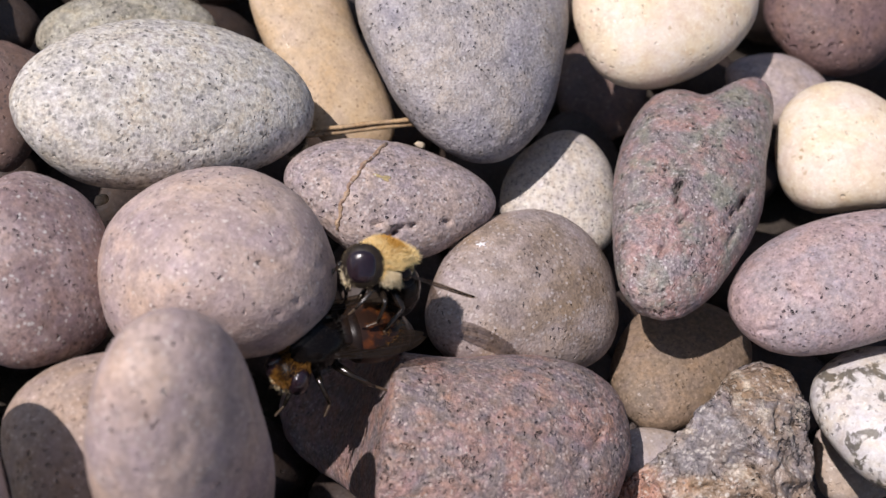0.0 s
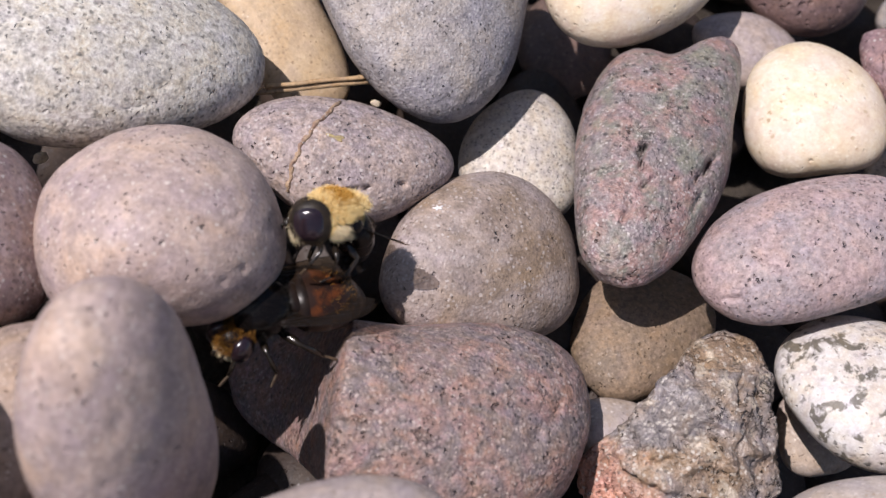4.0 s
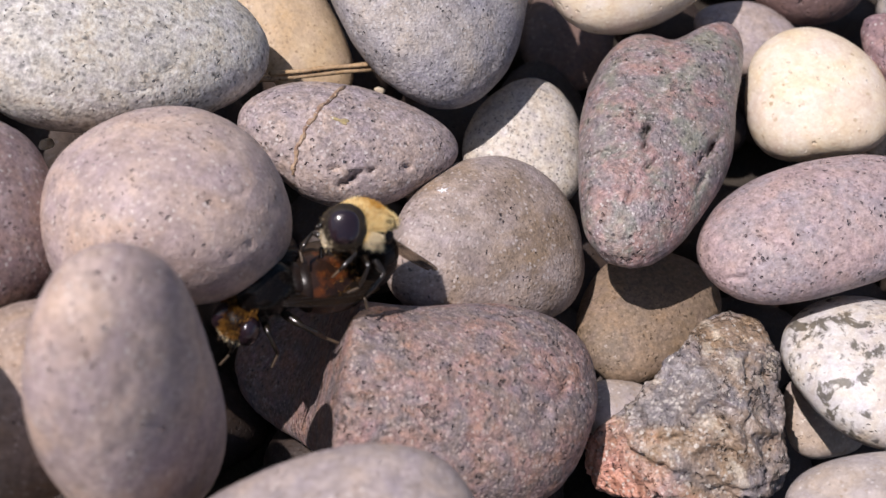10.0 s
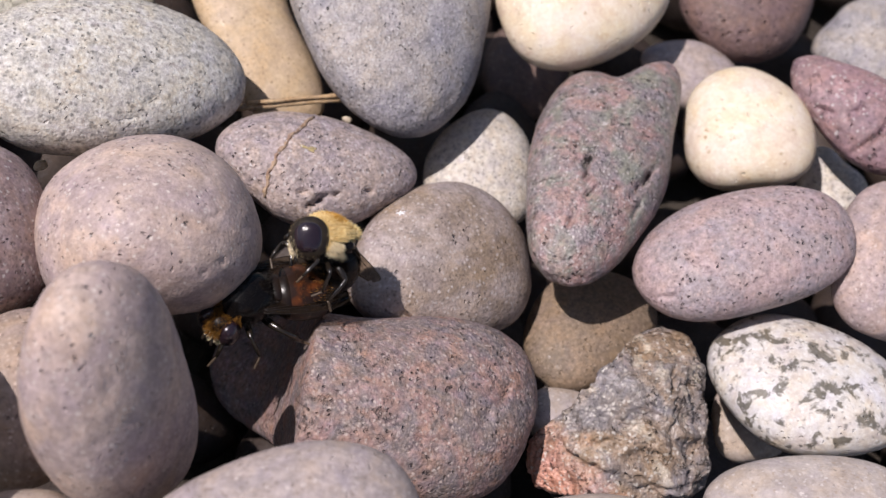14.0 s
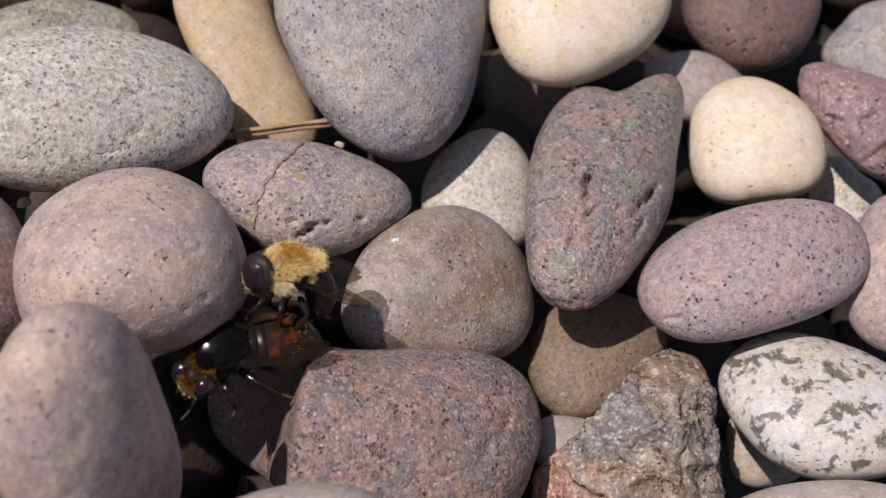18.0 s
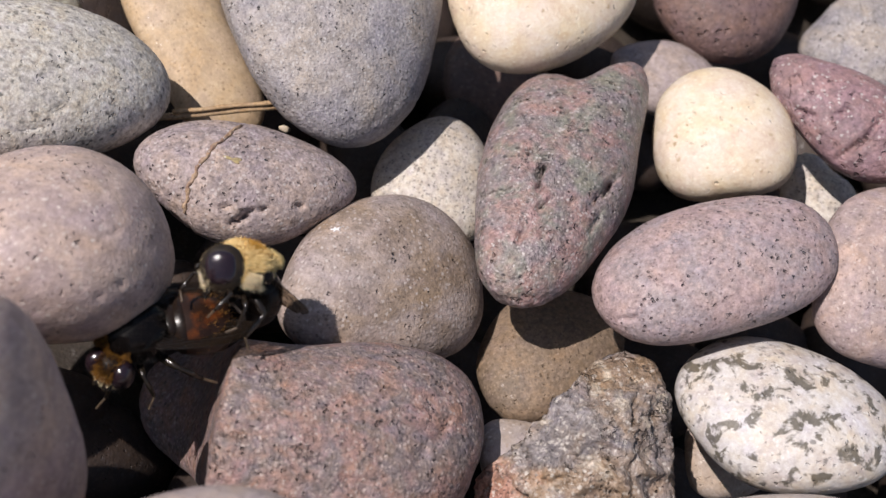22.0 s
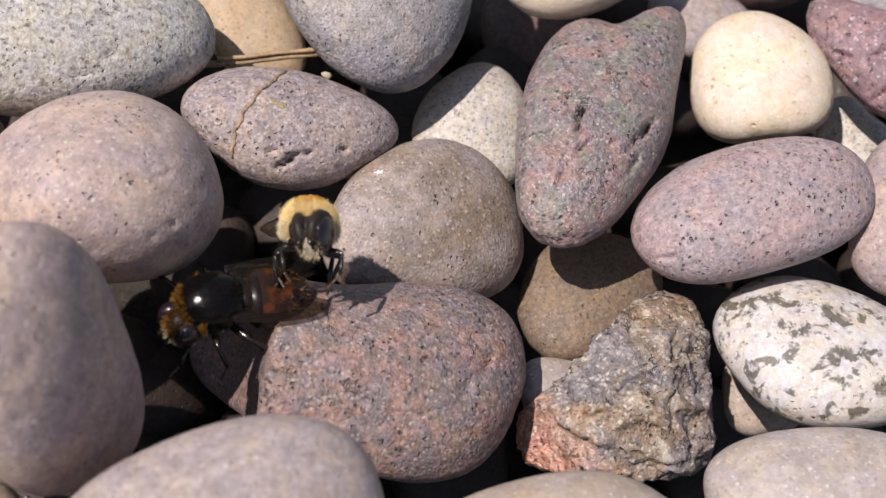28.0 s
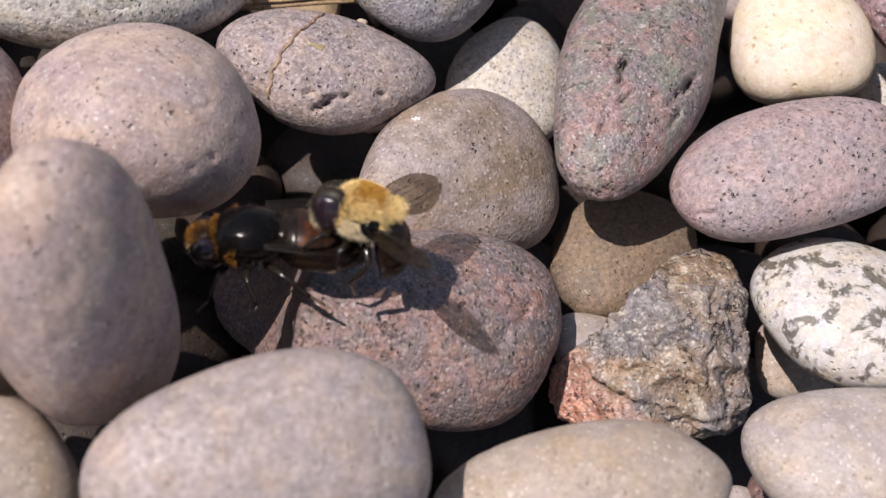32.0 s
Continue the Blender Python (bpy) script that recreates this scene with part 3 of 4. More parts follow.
pebble("tall mauve pebble standing on end", pose(-0.01093, -0.02173, 0.00915, 8.4, 20.0, -46.0), (0.00829, 0.00556, 0.00676),
       (0.997, 0.000, -0.001, 0.001, -0.000, -0.040, 0.026, -0.017, -0.014, 0.003, -0.011, -0.003, -0.001), MAUVE, seed=263, worn=(((0.348, 0.742, 0.573), 0.00578),), dents=((0.00170, 0.00095, 0.00041, 0.00027, 96, 0.00012), (-0.00042, -0.00007, 0.00083, 0.00034, 147, 0.00010), (0.00251, -0.00138, 0.00058, 0.00030, 86, 0.00010), (-0.00372, -0.00141, 0.00041, 0.00023, 26, 0.00008),), lean=(-0.520, -0.300))
pebble("buff pebble partly in shade", pose(-0.01763, -0.02174, 0.00045, -6.3, 17.9, -80.7), (0.00723, 0.00571, 0.00450),
       (0.935, -0.013, 0.012, 0.001, 0.006, 0.019, 0.035, 0.020, -0.028, 0.003, -0.005, -0.008, -0.006), LEFTLOW, seed=273, lean=(0.250, 0.099))
pebble("smooth warm grey pebble standing high beside a buff one", pose(-0.02159, -0.03069, 0.00990, -3.6, 17.6, -53.8), (0.00836, 0.00410, 0.00520),
       (0.974, -0.010, 0.015, 0.054, 0.052, -0.019, 0.008, -0.031, -0.012, 0.005, -0.009, -0.000, 0.004), FOREGROUND, seed=277, lean=(0.127, 0.025))
pebble("sandy pebble partly in shade", pose(-0.00996, -0.03177, 0.00381, 5.4, 15.5, -24.5), (0.00504, 0.00392, 0.00313),
       (0.999, -0.000, -0.000, 0.001, 0.000, -0.017, -0.005, -0.018, 0.013, -0.008, -0.002, 0.008, 0.001), SAND, seed=283, lean=(0.027, -0.139))
pebble("large warm grey pebble with a smooth top", pose(0.00308, -0.02519, 0.00869, 15.3, -8.2, 36.7), (0.01001, 0.00621, 0.00497),
       (0.996, -0.001, -0.000, 0.000, 0.000, -0.048, -0.008, -0.024, -0.005, 0.001, 0.004, 0.000, 0.001), FOREGROUND, seed=293, lean=(-0.099, 0.016))
pebble("smooth sandy oval pebble", pose(0.02107, -0.01576, 0.00454, 14.3, -19.8, 28.9), (0.00912, 0.00415, 0.00373),
       (0.998, -0.000, -0.000, -0.000, 0.000, -0.037, -0.011, 0.003, -0.007, -0.002, 0.000, 0.005, 0.007), SAND, seed=303, lean=(-0.117, -0.190))
pebble("pale grey smooth pebble", pose(0.03843, -0.00247, 0.00125, 21.2, -27.6, 15.1), (0.00826, 0.00502, 0.00402),
       (0.998, 0.000, -0.001, -0.000, 0.000, -0.013, 0.028, -0.017, -0.017, -0.004, 0.001, 0.000, -0.002), PALE, seed=313, lean=(-0.169, -0.433))
pebble("tiny white pebble in a gap", pose(0.03606, -0.00434, -0.01137, 29.1, -2.4, -29.7), (0.00206, 0.00151, 0.00120),
       (0.988, -0.000, 0.004, 0.005, 0.004, -0.069, -0.007, 0.012, 0.035, 0.040, 0.006, 0.035, -0.014), PALE, seed=323, lean=(0.213, -0.413))
pebble("small maroon pebble in a gap", pose(0.03719, -0.00352, -0.01094, 29.9, 1.8, -37.6), (0.00247, 0.00164, 0.00131),
       (0.988, -0.000, -0.001, -0.003, -0.001, -0.071, 0.043, -0.004, -0.001, -0.028, 0.006, -0.024, -0.016), DARK, seed=333, lean=(0.272, -0.377))
pebble("small pebble coloured near black for the shade", pose(-0.04659, 0.01314, -0.01509, 28.6, 19.7, 6.4), (0.00265, 0.00241, 0.00192),
       (0.993, 0.001, 0.002, 0.002, -0.002, -0.039, 0.002, 0.022, 0.022, 0.006, -0.040, -0.039, -0.003), GAP_SHADE, seed=343, lean=(0.037, -0.464))
pebble("grey pebble at the edge of the others", pose(-0.02151, -0.02869, 0.00011, -2.6, 19.3, -53.4), (0.00278, 0.00223, 0.00178),
       (0.996, -0.000, 0.001, -0.001, 0.002, 0.007, -0.015, -0.013, -0.001, -0.030, -0.004, -0.015, 0.035), MAUVE_PITTED, seed=353, lean=(0.400, -0.238))


# ---- the bed around and under the pebbles in view ----
def loose_pebbles(name, label, spots, material, seed, sphere):
    """Many worn stones as one sheet of gravel: spots of x, y, z and size in metres."""
    rng = np.random.RandomState(seed)
    dirs, tris = sphere
    pts, faces = [], []
    for n, (x, y, z, size) in enumerate(spots):
        radii = size * rng.uniform([1.0, 0.75, 0.55], [1.5, 1.0, 0.8])
        wave = [1, 0, 0, rng.normal() * 0.03, rng.normal() * 0.03, rng.normal() * 0.04, rng.normal() * 0.04]
        p = stone_points(dirs, radii, wave, 0.03, 2.3, seed + n)
        turn = np.array(Euler((rng.normal() * 0.35, rng.normal() * 0.35, rng.uniform(0, 6.28))).to_matrix())
        pts.append(p @ turn.T + (x, y, z))
        faces.append(tris + n * len(dirs))
    ob = new(name, mesh_of(name, np.concatenate(pts), np.concatenate(faces), material))
    return tagged(ob, label, "gravel", kind="stuff")


def bed_spots(inside, step, z, jitter, seed, reach):
    """A shaken grid of places; inside: in the middle patch of the bed, or all round it."""
    rng = np.random.RandomState(seed)
    spots = []
    for i in range(-reach, reach + 1):
        for j in range(-reach, reach + 1):
            u, v = (i + rng.uniform(-0.3, 0.3)) * step, (j + rng.uniform(-0.3, 0.3)) * step
            middle = -0.046 < u - 0.004 < 0.066 and -0.037 < v < 0.056
            if middle == inside:
                spots.append((0.84 * u - 0.54 * v, 0.54 * u + 0.84 * v, z + rng.uniform(-jitter, jitter), step * rng.uniform(0.42, 0.56)))
    return spots


LOOSE = stone_mat("mixed_gravel", (0.34, 0.28, 0.26), (0.44, 0.37, 0.30), 55, cut=(0.45, 0.55), dark=(0.1, 0.08, 0.07), pits=0.4, shift=2.3)
# Each loose stone has its own shade.
tree = LOOSE.node_tree
shell = tree.nodes["Principled BSDF"]
each = tree.nodes.new("ShaderNodeNewGeometry").outputs["Random Per Island"]
shades = ramp(tree, each, [(0.0, (0.34, 0.33, 0.36)), (0.3, (0.50, 0.45, 0.45)), (0.55, (0.60, 0.50, 0.48)), (0.8, (0.50, 0.50, 0.50)), (1.0, (0.80, 0.74, 0.64))])
tree.links.new(mix(tree, 0.85, shell.inputs["Base Color"].links[0].from_socket, shades, "OVERLAY"), shell.inputs["Base Color"])
ROUND = (ROUGH_DIRS, ROUGH_FACES)
loose_pebbles("gravel", "mauve and buff pebbles lying close together round the rest", bed_spots(False, 0.0165, -0.007, 0.003, 4, 8), LOOSE, 40, ROUND)
# The lower layer is coloured near black to keep the gaps dark.
loose_pebbles("lower_gravel", "pebbles under the upper layer, coloured near black for the shade of the gaps", bed_spots(True, 0.012, -0.0240, 0.001, 7, 8), GAP_SHADE, 70, ROUND)
far = [q for q in bed_spots(False, 0.019, -0.008, 0.004, 9, 34) if max(abs(0.84 * q[0] + 0.54 * q[1]), abs(0.84 * q[1] - 0.54 * q[0])) > 0.147]
loose_pebbles("outer_gravel", "mixed pebbles of the bed farther out", far, LOOSE, 90, sphere_dirs(2))

tagged(new("ground", mesh_of("ground", [(-40, -40, -0.0285), (40, -40, -0.0285), (40, 40, -0.0285), (-40, 40, -0.0285)], np.array([[0, 1, 2], [0, 2, 3]]), SOIL)), "dark soil under the pebbles", kind="structure")


# ---- small litter ----
def tube_mesh(name, path, radii, material, sides=8, flat=1.0):
    """A tube through the points of path, closed at both ends."""
    path = [Vector(p) for p in path]
    pts, faces = [], []
    for k, p in enumerate(path):
        way = (path[min(k + 1, len(path) - 1)] - path[max(k - 1, 0)]).normalized()
        side = way.cross(Vector((0.12, 0.31, 0.94))).normalized()
        up = side.cross(way)
        for a in range(sides):
            w = 2 * math.pi * a / sides
            pts.append(p + (side * math.cos(w) + up * math.sin(w) * flat) * radii[k])
    n = len(path)
    for k in range(n - 1):
        for a in range(sides):
            b = (a + 1) % sides
            q = [k * sides + a, k * sides + b, (k + 1) * sides + b, (k + 1) * sides + a]
            faces += [[q[0], q[1], q[2]], [q[0], q[2], q[3]]]
    for end, base in ((0, 0), (n - 1, (n - 1) * sides)):
        pts.append(path[end])
        for a in range(sides):
            faces.append([len(pts) - 1, base + (a + 1) % sides, base + a] if end == 0 else [len(pts) - 1, base + a, base + (a + 1) % sides])
    return mesh_of(name, [tuple(p) for p in pts], np.array(faces), material)


STRAW = stone_mat("dry_straw", (0.44, 0.31, 0.18), (0.36, 0.24, 0.13), 700, dark=(0.09, 0.05, 0.02), dark_at=0.6, light=(0.5, 0.36, 0.2), pits=0.0, grain=0.4, rough=0.6)
stem = tagged(new("dry_stem"), "dry brown grass stem lying between pebbles", "plant litter")
stem.location = (-0.01935, 0.01176, -0.00895)
ALONG = Vector((0.01084, 0.00799, 0.00096))
for name, a, b, r, low in (("lower_strip", 0.0, 1.0, 0.00034, -0.00012), ("upper_strip", 0.18, 0.96, 0.00022, 0.00034)):
    line = [ALONG * (a + (b - a) * k / 8) + Vector((-0.1, 0.3, 1.0)) * (low + 0.00005 * math.sin(k * 1.7 + a * 9)) for k in range(9)]
    o = new(name, tube_mesh(name, line, [r * (0.85 + 0.2 * math.sin(k * 2.1 + a * 900) ** 2) for k in range(9)], STRAW, 10, 0.7))
    o.parent = stem
RUST = stone_mat("rusty_vein", (0.42, 0.30, 0.20), (0.24, 0.15, 0.10), 900, dark=(0.1, 0.05, 0.03), pits=0.0, grain=0.8)
crack_stone = next(o for o in scene.objects if "rusty crack" in o.get("label", ""))
top = [v.co for v in crack_stone.data.vertices if v.normal.z > 0.1]
rx, ry = (0.00843, 0.00448)
seam = []
for k in range(34):
    y = ry * (0.90 - 1.62 * k / 33)
    x = rx * float(seam_line(y / ry))
    near = min(top, key=lambda c: (c.x - x) ** 2 + (c.y - y) ** 2)
    seam.append(Vector((x, y, near.z - 0.00003)))
o = new("vein", tube_mesh("vein", seam, [(0.00018 + 0.00004 * math.sin(k * 2.3) + 0.00003 * math.sin(k * 5.1)) for k in range(34)], RUST, 8))
o.parent = crack_stone
tagged(o, "rusty mineral seam along the crack")
CHIP = stone_mat("pale_chip", (0.6, 0.52, 0.4), (0.5, 0.4, 0.28), 900, pits=0.0)
for x, y, z, s, turn in ((-0.00907, 0.01725, -0.00924, 0.00038, 20), (-0.0288, -0.0013, -0.0083, 0.0005, 60)):
    p = craggy(stone_points(ROUGH_DIRS, (s * 1.3, s * 0.8, s * 0.5), [1], 0.12, 2.0, int(turn)), ROUGH_DIRS, (s, s, s))
    o = new("stone_chip", mesh_of("stone_chip", p, ROUGH_FACES, CHIP))
    o.matrix_world = pose(x, y, z, 30, 10, turn)
    tagged(o, "tiny pale chip of broken stone in a gap", "stone chip", "chips in the gaps")


def mark(stone, x, y, long, wide, points, material, label):
    """A flat stain on top of a stone, at x, y in the stone's own space."""
    near = min((v for v in stone.data.vertices if v.normal.z > 0.1), key=lambda v: (v.co.x - x) ** 2 + (v.co.y - y) ** 2)
    d = ROUGH_DIRS
    a = np.arctan2(d[:, 1], d[:, 0])
    r = 1 + (0.45 * np.cos(a * points) + 0.2 * np.sin(a * 2 + 1)) * np.hypot(d[:, 0], d[:, 1])
    p = d * r[:, None] * (long, wide, 0.00005)
    o = new("mark", mesh_of("mark", p, ROUGH_FACES, material))
    o.parent = stone
    o.matrix_basis = Matrix.Translation(near.co) @ near.normal.to_track_quat("Z", "Y").to_matrix().to_4x4()
    tagged(o, label)


WHITE_MARK = stone_mat("white_mineral", (0.78, 0.74, 0.72), (0.7, 0.66, 0.64), 900, pits=0.0)
OLIVE_MARK = stone_mat("olive_stain", (0.36, 0.285, 0.13), (0.32, 0.25, 0.16), 900, pits=0.0)
mark(next(o for o in scene.objects if "egg-shaped" in o.get("label", "")), -0.00344, 0.00441, 0.00030, 0.00026, 5, WHITE_MARK, "small white star-shaped mineral mark")
mark(crack_stone, -0.00046, 0.00152, 0.00055, 0.00025, 3, OLIVE_MARK, "faint olive stain")


# ---- the two flies ----
MM = 0.00094
HEAD_AT, HEAD_DOWN = (1.85, 0, -0.40), 16
BODY_DIRS, BODY_FACES = sphere_dirs(5)


def glossy(name, colour, rough, stain=None, coat=0.0, scale=1500.0, spec=0.5, cut=(0.35, 0.65)):
    m, t, b = nodes_of(name, rough, spec)
    tc = t.nodes.new("ShaderNodeTexCoord")
    n = noise_of(t, tc.outputs["Object"], scale, 4, 0.6)
    t.links.new(mix(t, ramp(t, n, [(cut[0], 0.0), (cut[1], 1.0)]), colour, stain or tuple(c * 0.6 for c in colour)), b.inputs["Base Color"])
    bump = add(t, "ShaderNodeBump", Strength=0.25, Distance=0.00005)
    t.links.new(noise_of(t, tc.outputs["Object"], scale * 3, 3), bump.inputs["Height"])
    t.links.new(bump.outputs[0], b.inputs["Normal"])
    b.inputs["Coat Weight"].default_value = coat
    return m


def hair_mat(name, root, tip):
    m, t, b = nodes_of(name, 0.55, 0.3)
    info = t.nodes.new("ShaderNodeNewGeometry")
    t.links.new(mix(t, info.outputs["Random Per Island"], root, tip), b.inputs["Base Color"])
    b.inputs["Subsurface Weight"].default_value = 0.0
    return m


BLACK = glossy("black_shell", (0.0035, 0.003, 0.003), 0.17, (0.006, 0.0045, 0.004), 0.0, 1500, 0.22)
DULL_BLACK = glossy("dull_black_shell", (0.008, 0.006, 0.0055), 0.45, (0.016, 0.011, 0.009), 0.0, 1500, 0.3)
AMBER = glossy("amber_shell", (0.024, 0.012, 0.008), 0.30, (0.20, 0.052, 0.009), 0.0, 480, 0.3, (0.55, 0.80))
UMBER = glossy("umber_shell", (0.020, 0.012, 0.008), 0.25, (0.010, 0.0065, 0.005), 0.0, 900, 0.25)
EYE = glossy("compound_eye", (0.022, 0.012, 0.017), 0.16, (0.014, 0.008, 0.011), 0.4, 5000, 0.6)
EYE_RIM = glossy("eye_rim", (0.012, 0.009, 0.008), 0.5, (0.03, 0.022, 0.014), 0.0, 1500, 0.25)
FACE = glossy("silvery_face", (0.50, 0.45, 0.36), 0.4, (0.26, 0.21, 0.15))
LEG = glossy("leg_shell", (0.012, 0.009, 0.007), 0.22, (0.022, 0.016, 0.011), 0.0, 1500, 0.6)
TARSUS = glossy("tarsus_shell", (0.14, 0.10, 0.065), 0.3, (0.04, 0.028, 0.02))
YELLOW_HAIR = hair_mat("yellow_hair", (0.80, 0.57, 0.22), (0.92, 0.76, 0.42))
OCHRE_HAIR = hair_mat("ochre_hair", (0.46, 0.22, 0.03), (0.68, 0.40, 0.09))
RUST_HAIR = hair_mat("rust_hair", (0.11, 0.045, 0.008), (0.30, 0.145, 0.026))
BLACK_HAIR = hair_mat("black_hair", (0.006, 0.005, 0.004), (0.016, 0.012, 0.009))
RIM_HAIR = hair_mat("rim_hair", (0.05, 0.035, 0.02), (0.16, 0.12, 0.07))
PALE_HAIR = hair_mat("pale_hair", (0.66, 0.52, 0.30), (0.82, 0.72, 0.50))


def wing_mat():
    m, t, b = nodes_of("smoky_wing", 0.25, 0.6)
    b.inputs["Base Color"].default_value = (0.022, 0.016, 0.012, 1)
    clear = t.nodes.new("ShaderNodeBsdfTransparent")
    clear.inputs[0].default_value = (0.86, 0.80, 0.72, 1)
    both = t.nodes.new("ShaderNodeMixShader")
    tc = t.nodes.new("ShaderNodeTexCoord")
    t.links.new(ramp(t, noise_of(t, tc.outputs["Object"], 600, 3), [(0.3, 0.22), (0.7, 0.42)]), both.inputs[0])
    t.links.new(clear.outputs[0], both.inputs[1])
    t.links.new(b.outputs[0], both.inputs[2])
    t.links.new(both.outputs[0], t.nodes["Material Output"].inputs["Surface"])
    return m


WING = wing_mat()
UNDERFUR = glossy("ochre_skin", (0.55, 0.38, 0.13), 0.8, (0.62, 0.47, 0.2), 0.0, 900, 0.1)


def part(name, mesh, parent, at=(0, 0, 0), turn=(0, 0, 0), label=""):
    o = new(name, mesh)
    o.parent = parent
    o.matrix_basis = pose(*(c * MM for c in at), *turn)
    return tagged(o, label)


def blob(name, parent, at, radii, material, turn=(0, 0, 0), lump=0.02, square=2.1, seed=1, label="", fine=False):
    """A rounded body part; sizes in millimetres."""
    d, f = (BODY_DIRS, BODY_FACES) if fine else (ROUGH_DIRS, ROUGH_FACES)
    p = stone_points(d, [r * MM for r in radii], [1.0], lump, square, seed)
    return part(name, mesh_of(name, p, f, material), parent, at, turn, label)


def fur(name, parent, at, radii, material, count, length, keep, seed, lean=(-0.5, 0, 0.0), width=0.05, label=""):
    """Hairs that stand on an ellipsoid where keep(direction) allows, leaning backwards."""
    rng = np.random.RandomState(seed)
    pts, faces = [], []
    while len(faces) < 3 * count:
        d = rng.normal(size=3)
        d /= np.linalg.norm(d)
        if not keep(d):
            continue
        p = d * radii
        n = d / radii
        n /= np.linalg.norm(n)
        way = n + np.array(lean) + rng.normal(size=3) * 0.28
        way /= np.linalg.norm(way)
        side = np.cross(way, rng.normal(size=3))
        side /= np.linalg.norm(side)
        long, w = length * rng.uniform(0.6, 1.25), width * rng.uniform(0.7, 1.2)
        sag = np.array(lean) * 0.35 + rng.normal(size=3) * 0.12
        a, b, c = p - n * 0.05, p + way * long * 0.55, p + (way + sag) * long
        k = len(pts)
        pts += [a - side * w, a + side * w, b - side * w * 0.7, b + side * w * 0.7, c]
        faces += [[k, k + 1, k + 3], [k, k + 3, k + 2], [k + 2, k + 3, k + 4]]
    return part(name, mesh_of(name, np.array(pts) * MM, np.array(faces), material), parent, at, label=label)


def leg(parent, hip, knee, ankle, toe, thick, turn=(0, 0, 0)):
    """Thigh and shin as one jointed leg from the hip, with the foot as a piece of its own."""
    h = Vector(hip)
    k, a, e = (Vector(v) - h for v in (knee, ankle, toe))
    path = [k * 0.0, k * 0.35, k * 0.75, k * 0.97, k + (a - k) * 0.08, k + (a - k) * 0.55, a]
    size = [thick * s for s in (0.7, 1.05, 1.0, 0.6, 0.55, 0.72, 0.5)]
    o = part("leg", tube_mesh("leg", [p * MM for p in path], [s * MM for s in size], LEG), parent, hip, turn)
    steps = [a + (e - a) * s / 10 for s in range(11)]
    foot = [thick * (0.42 if s % 2 else 0.30) for s in range(11)]
    part("tarsus", tube_mesh("tarsus", [p * MM for p in steps], [s * MM for s in foot], TARSUS), o)
    return o


def wing(parent, at, turn, flip, long=9.0, wide=3.3):
    """A wing that reaches backwards from its root, with its veins."""
    nu, nv = 22, 8
    pts, faces = [], []
    for side in (0.012, -0.012):
        for i in range(nu + 1):
            u = i / nu
            front = 0.10 + 0.42 * math.sin(math.pi * min(u * 0.62 + 0.06, 1.0)) ** 0.8 * (1 - u ** 9)
            rear = -0.10 - 0.62 * math.sin(math.pi * min(0.08 + u * 0.90, 1.0)) ** 0.9
            for j in range(nv + 1):
                y = (rear + (front - rear) * j / nv) * wide
                pts.append((-u * long * (1 + 0.02 * math.sin(j)), flip * y, side + 0.07 * math.sin(j * 2.2 + u * 3) * u + 0.25 * u * u))
    m = (nu + 1) * (nv + 1)
    for s in (0, 1):
        for i in range(nu):
            for j in range(nv):
                q = [s * m + i * (nv + 1) + j, s * m + i * (nv + 1) + j + 1, s * m + (i + 1) * (nv + 1) + j + 1, s * m + (i + 1) * (nv + 1) + j]
                q = q if s == 0 else q[::-1]
                faces += [[q[0], q[1], q[2]], [q[0], q[2], q[3]]]
    o = part("wing", mesh_of("wing", np.array(pts) * MM, np.array(faces), WING), parent, at, turn, "smoky clear wing with dark veins")
    for j, upto in ((8, 20), (6, 21), (5, 19), (3, 20), (2, 17)):
        line = [Vector(pts[i * (nv + 1) + j]) * MM for i in range(0, upto + 1)]
        part("vein", tube_mesh("vein", line, [(0.042 - 0.0014 * i) * MM for i in range(len(line))], DULL_BLACK, 5), o)
    return o


def abdomen(parent, start, bend, size, skins, shut=0.74):
    """Overlapping rings along a bow that sinks by bend degrees in all."""
    x, z, a = start[0], start[1], math.radians(-bend * 0.2)
    widths = [0.62, 0.95, 1.0, 0.86, 0.52, 0.12]
    steps = [1.15, 1.7, 1.6, 1.3, 0.9]
    for n, skin in enumerate(skins):
        pts, faces, rings, sides = [], [], 7, 28
        x0, z0, a0 = x, z, a
        for i in range(rings):
            s = i / (rings - 1)
            aa = a0 - math.radians(bend) * 0.2 * s
            cx, cz = x0 - math.cos(aa) * steps[n] * size * s, z0 + math.sin(aa) * steps[n] * size * s
            w = (widths[n] + (widths[n + 1] - widths[n]) * s + 0.05 * math.sin(math.pi * s) + (0.02 if 0.75 < s < 0.95 else 0)) * 2.5 * size
            for k in range(sides):
                t = 2 * math.pi * k / sides
                y, h = math.cos(t) * w, math.sin(t) * w * shut
                pts.append((cx + math.sin(aa) * h, y, cz + math.cos(aa) * h))
        for i in range(rings - 1):
            for k in range(sides):
                q = [i * sides + k, (i + 1) * sides + k, (i + 1) * sides + (k + 1) % sides, i * sides + (k + 1) % sides]
                faces += [[q[0], q[1], q[2]], [q[0], q[2], q[3]]]
        x, z, a = cx, cz, aa
        part("abdomen_segment", mesh_of("abdomen_segment", np.array(pts) * MM, np.array(faces), skin), parent)


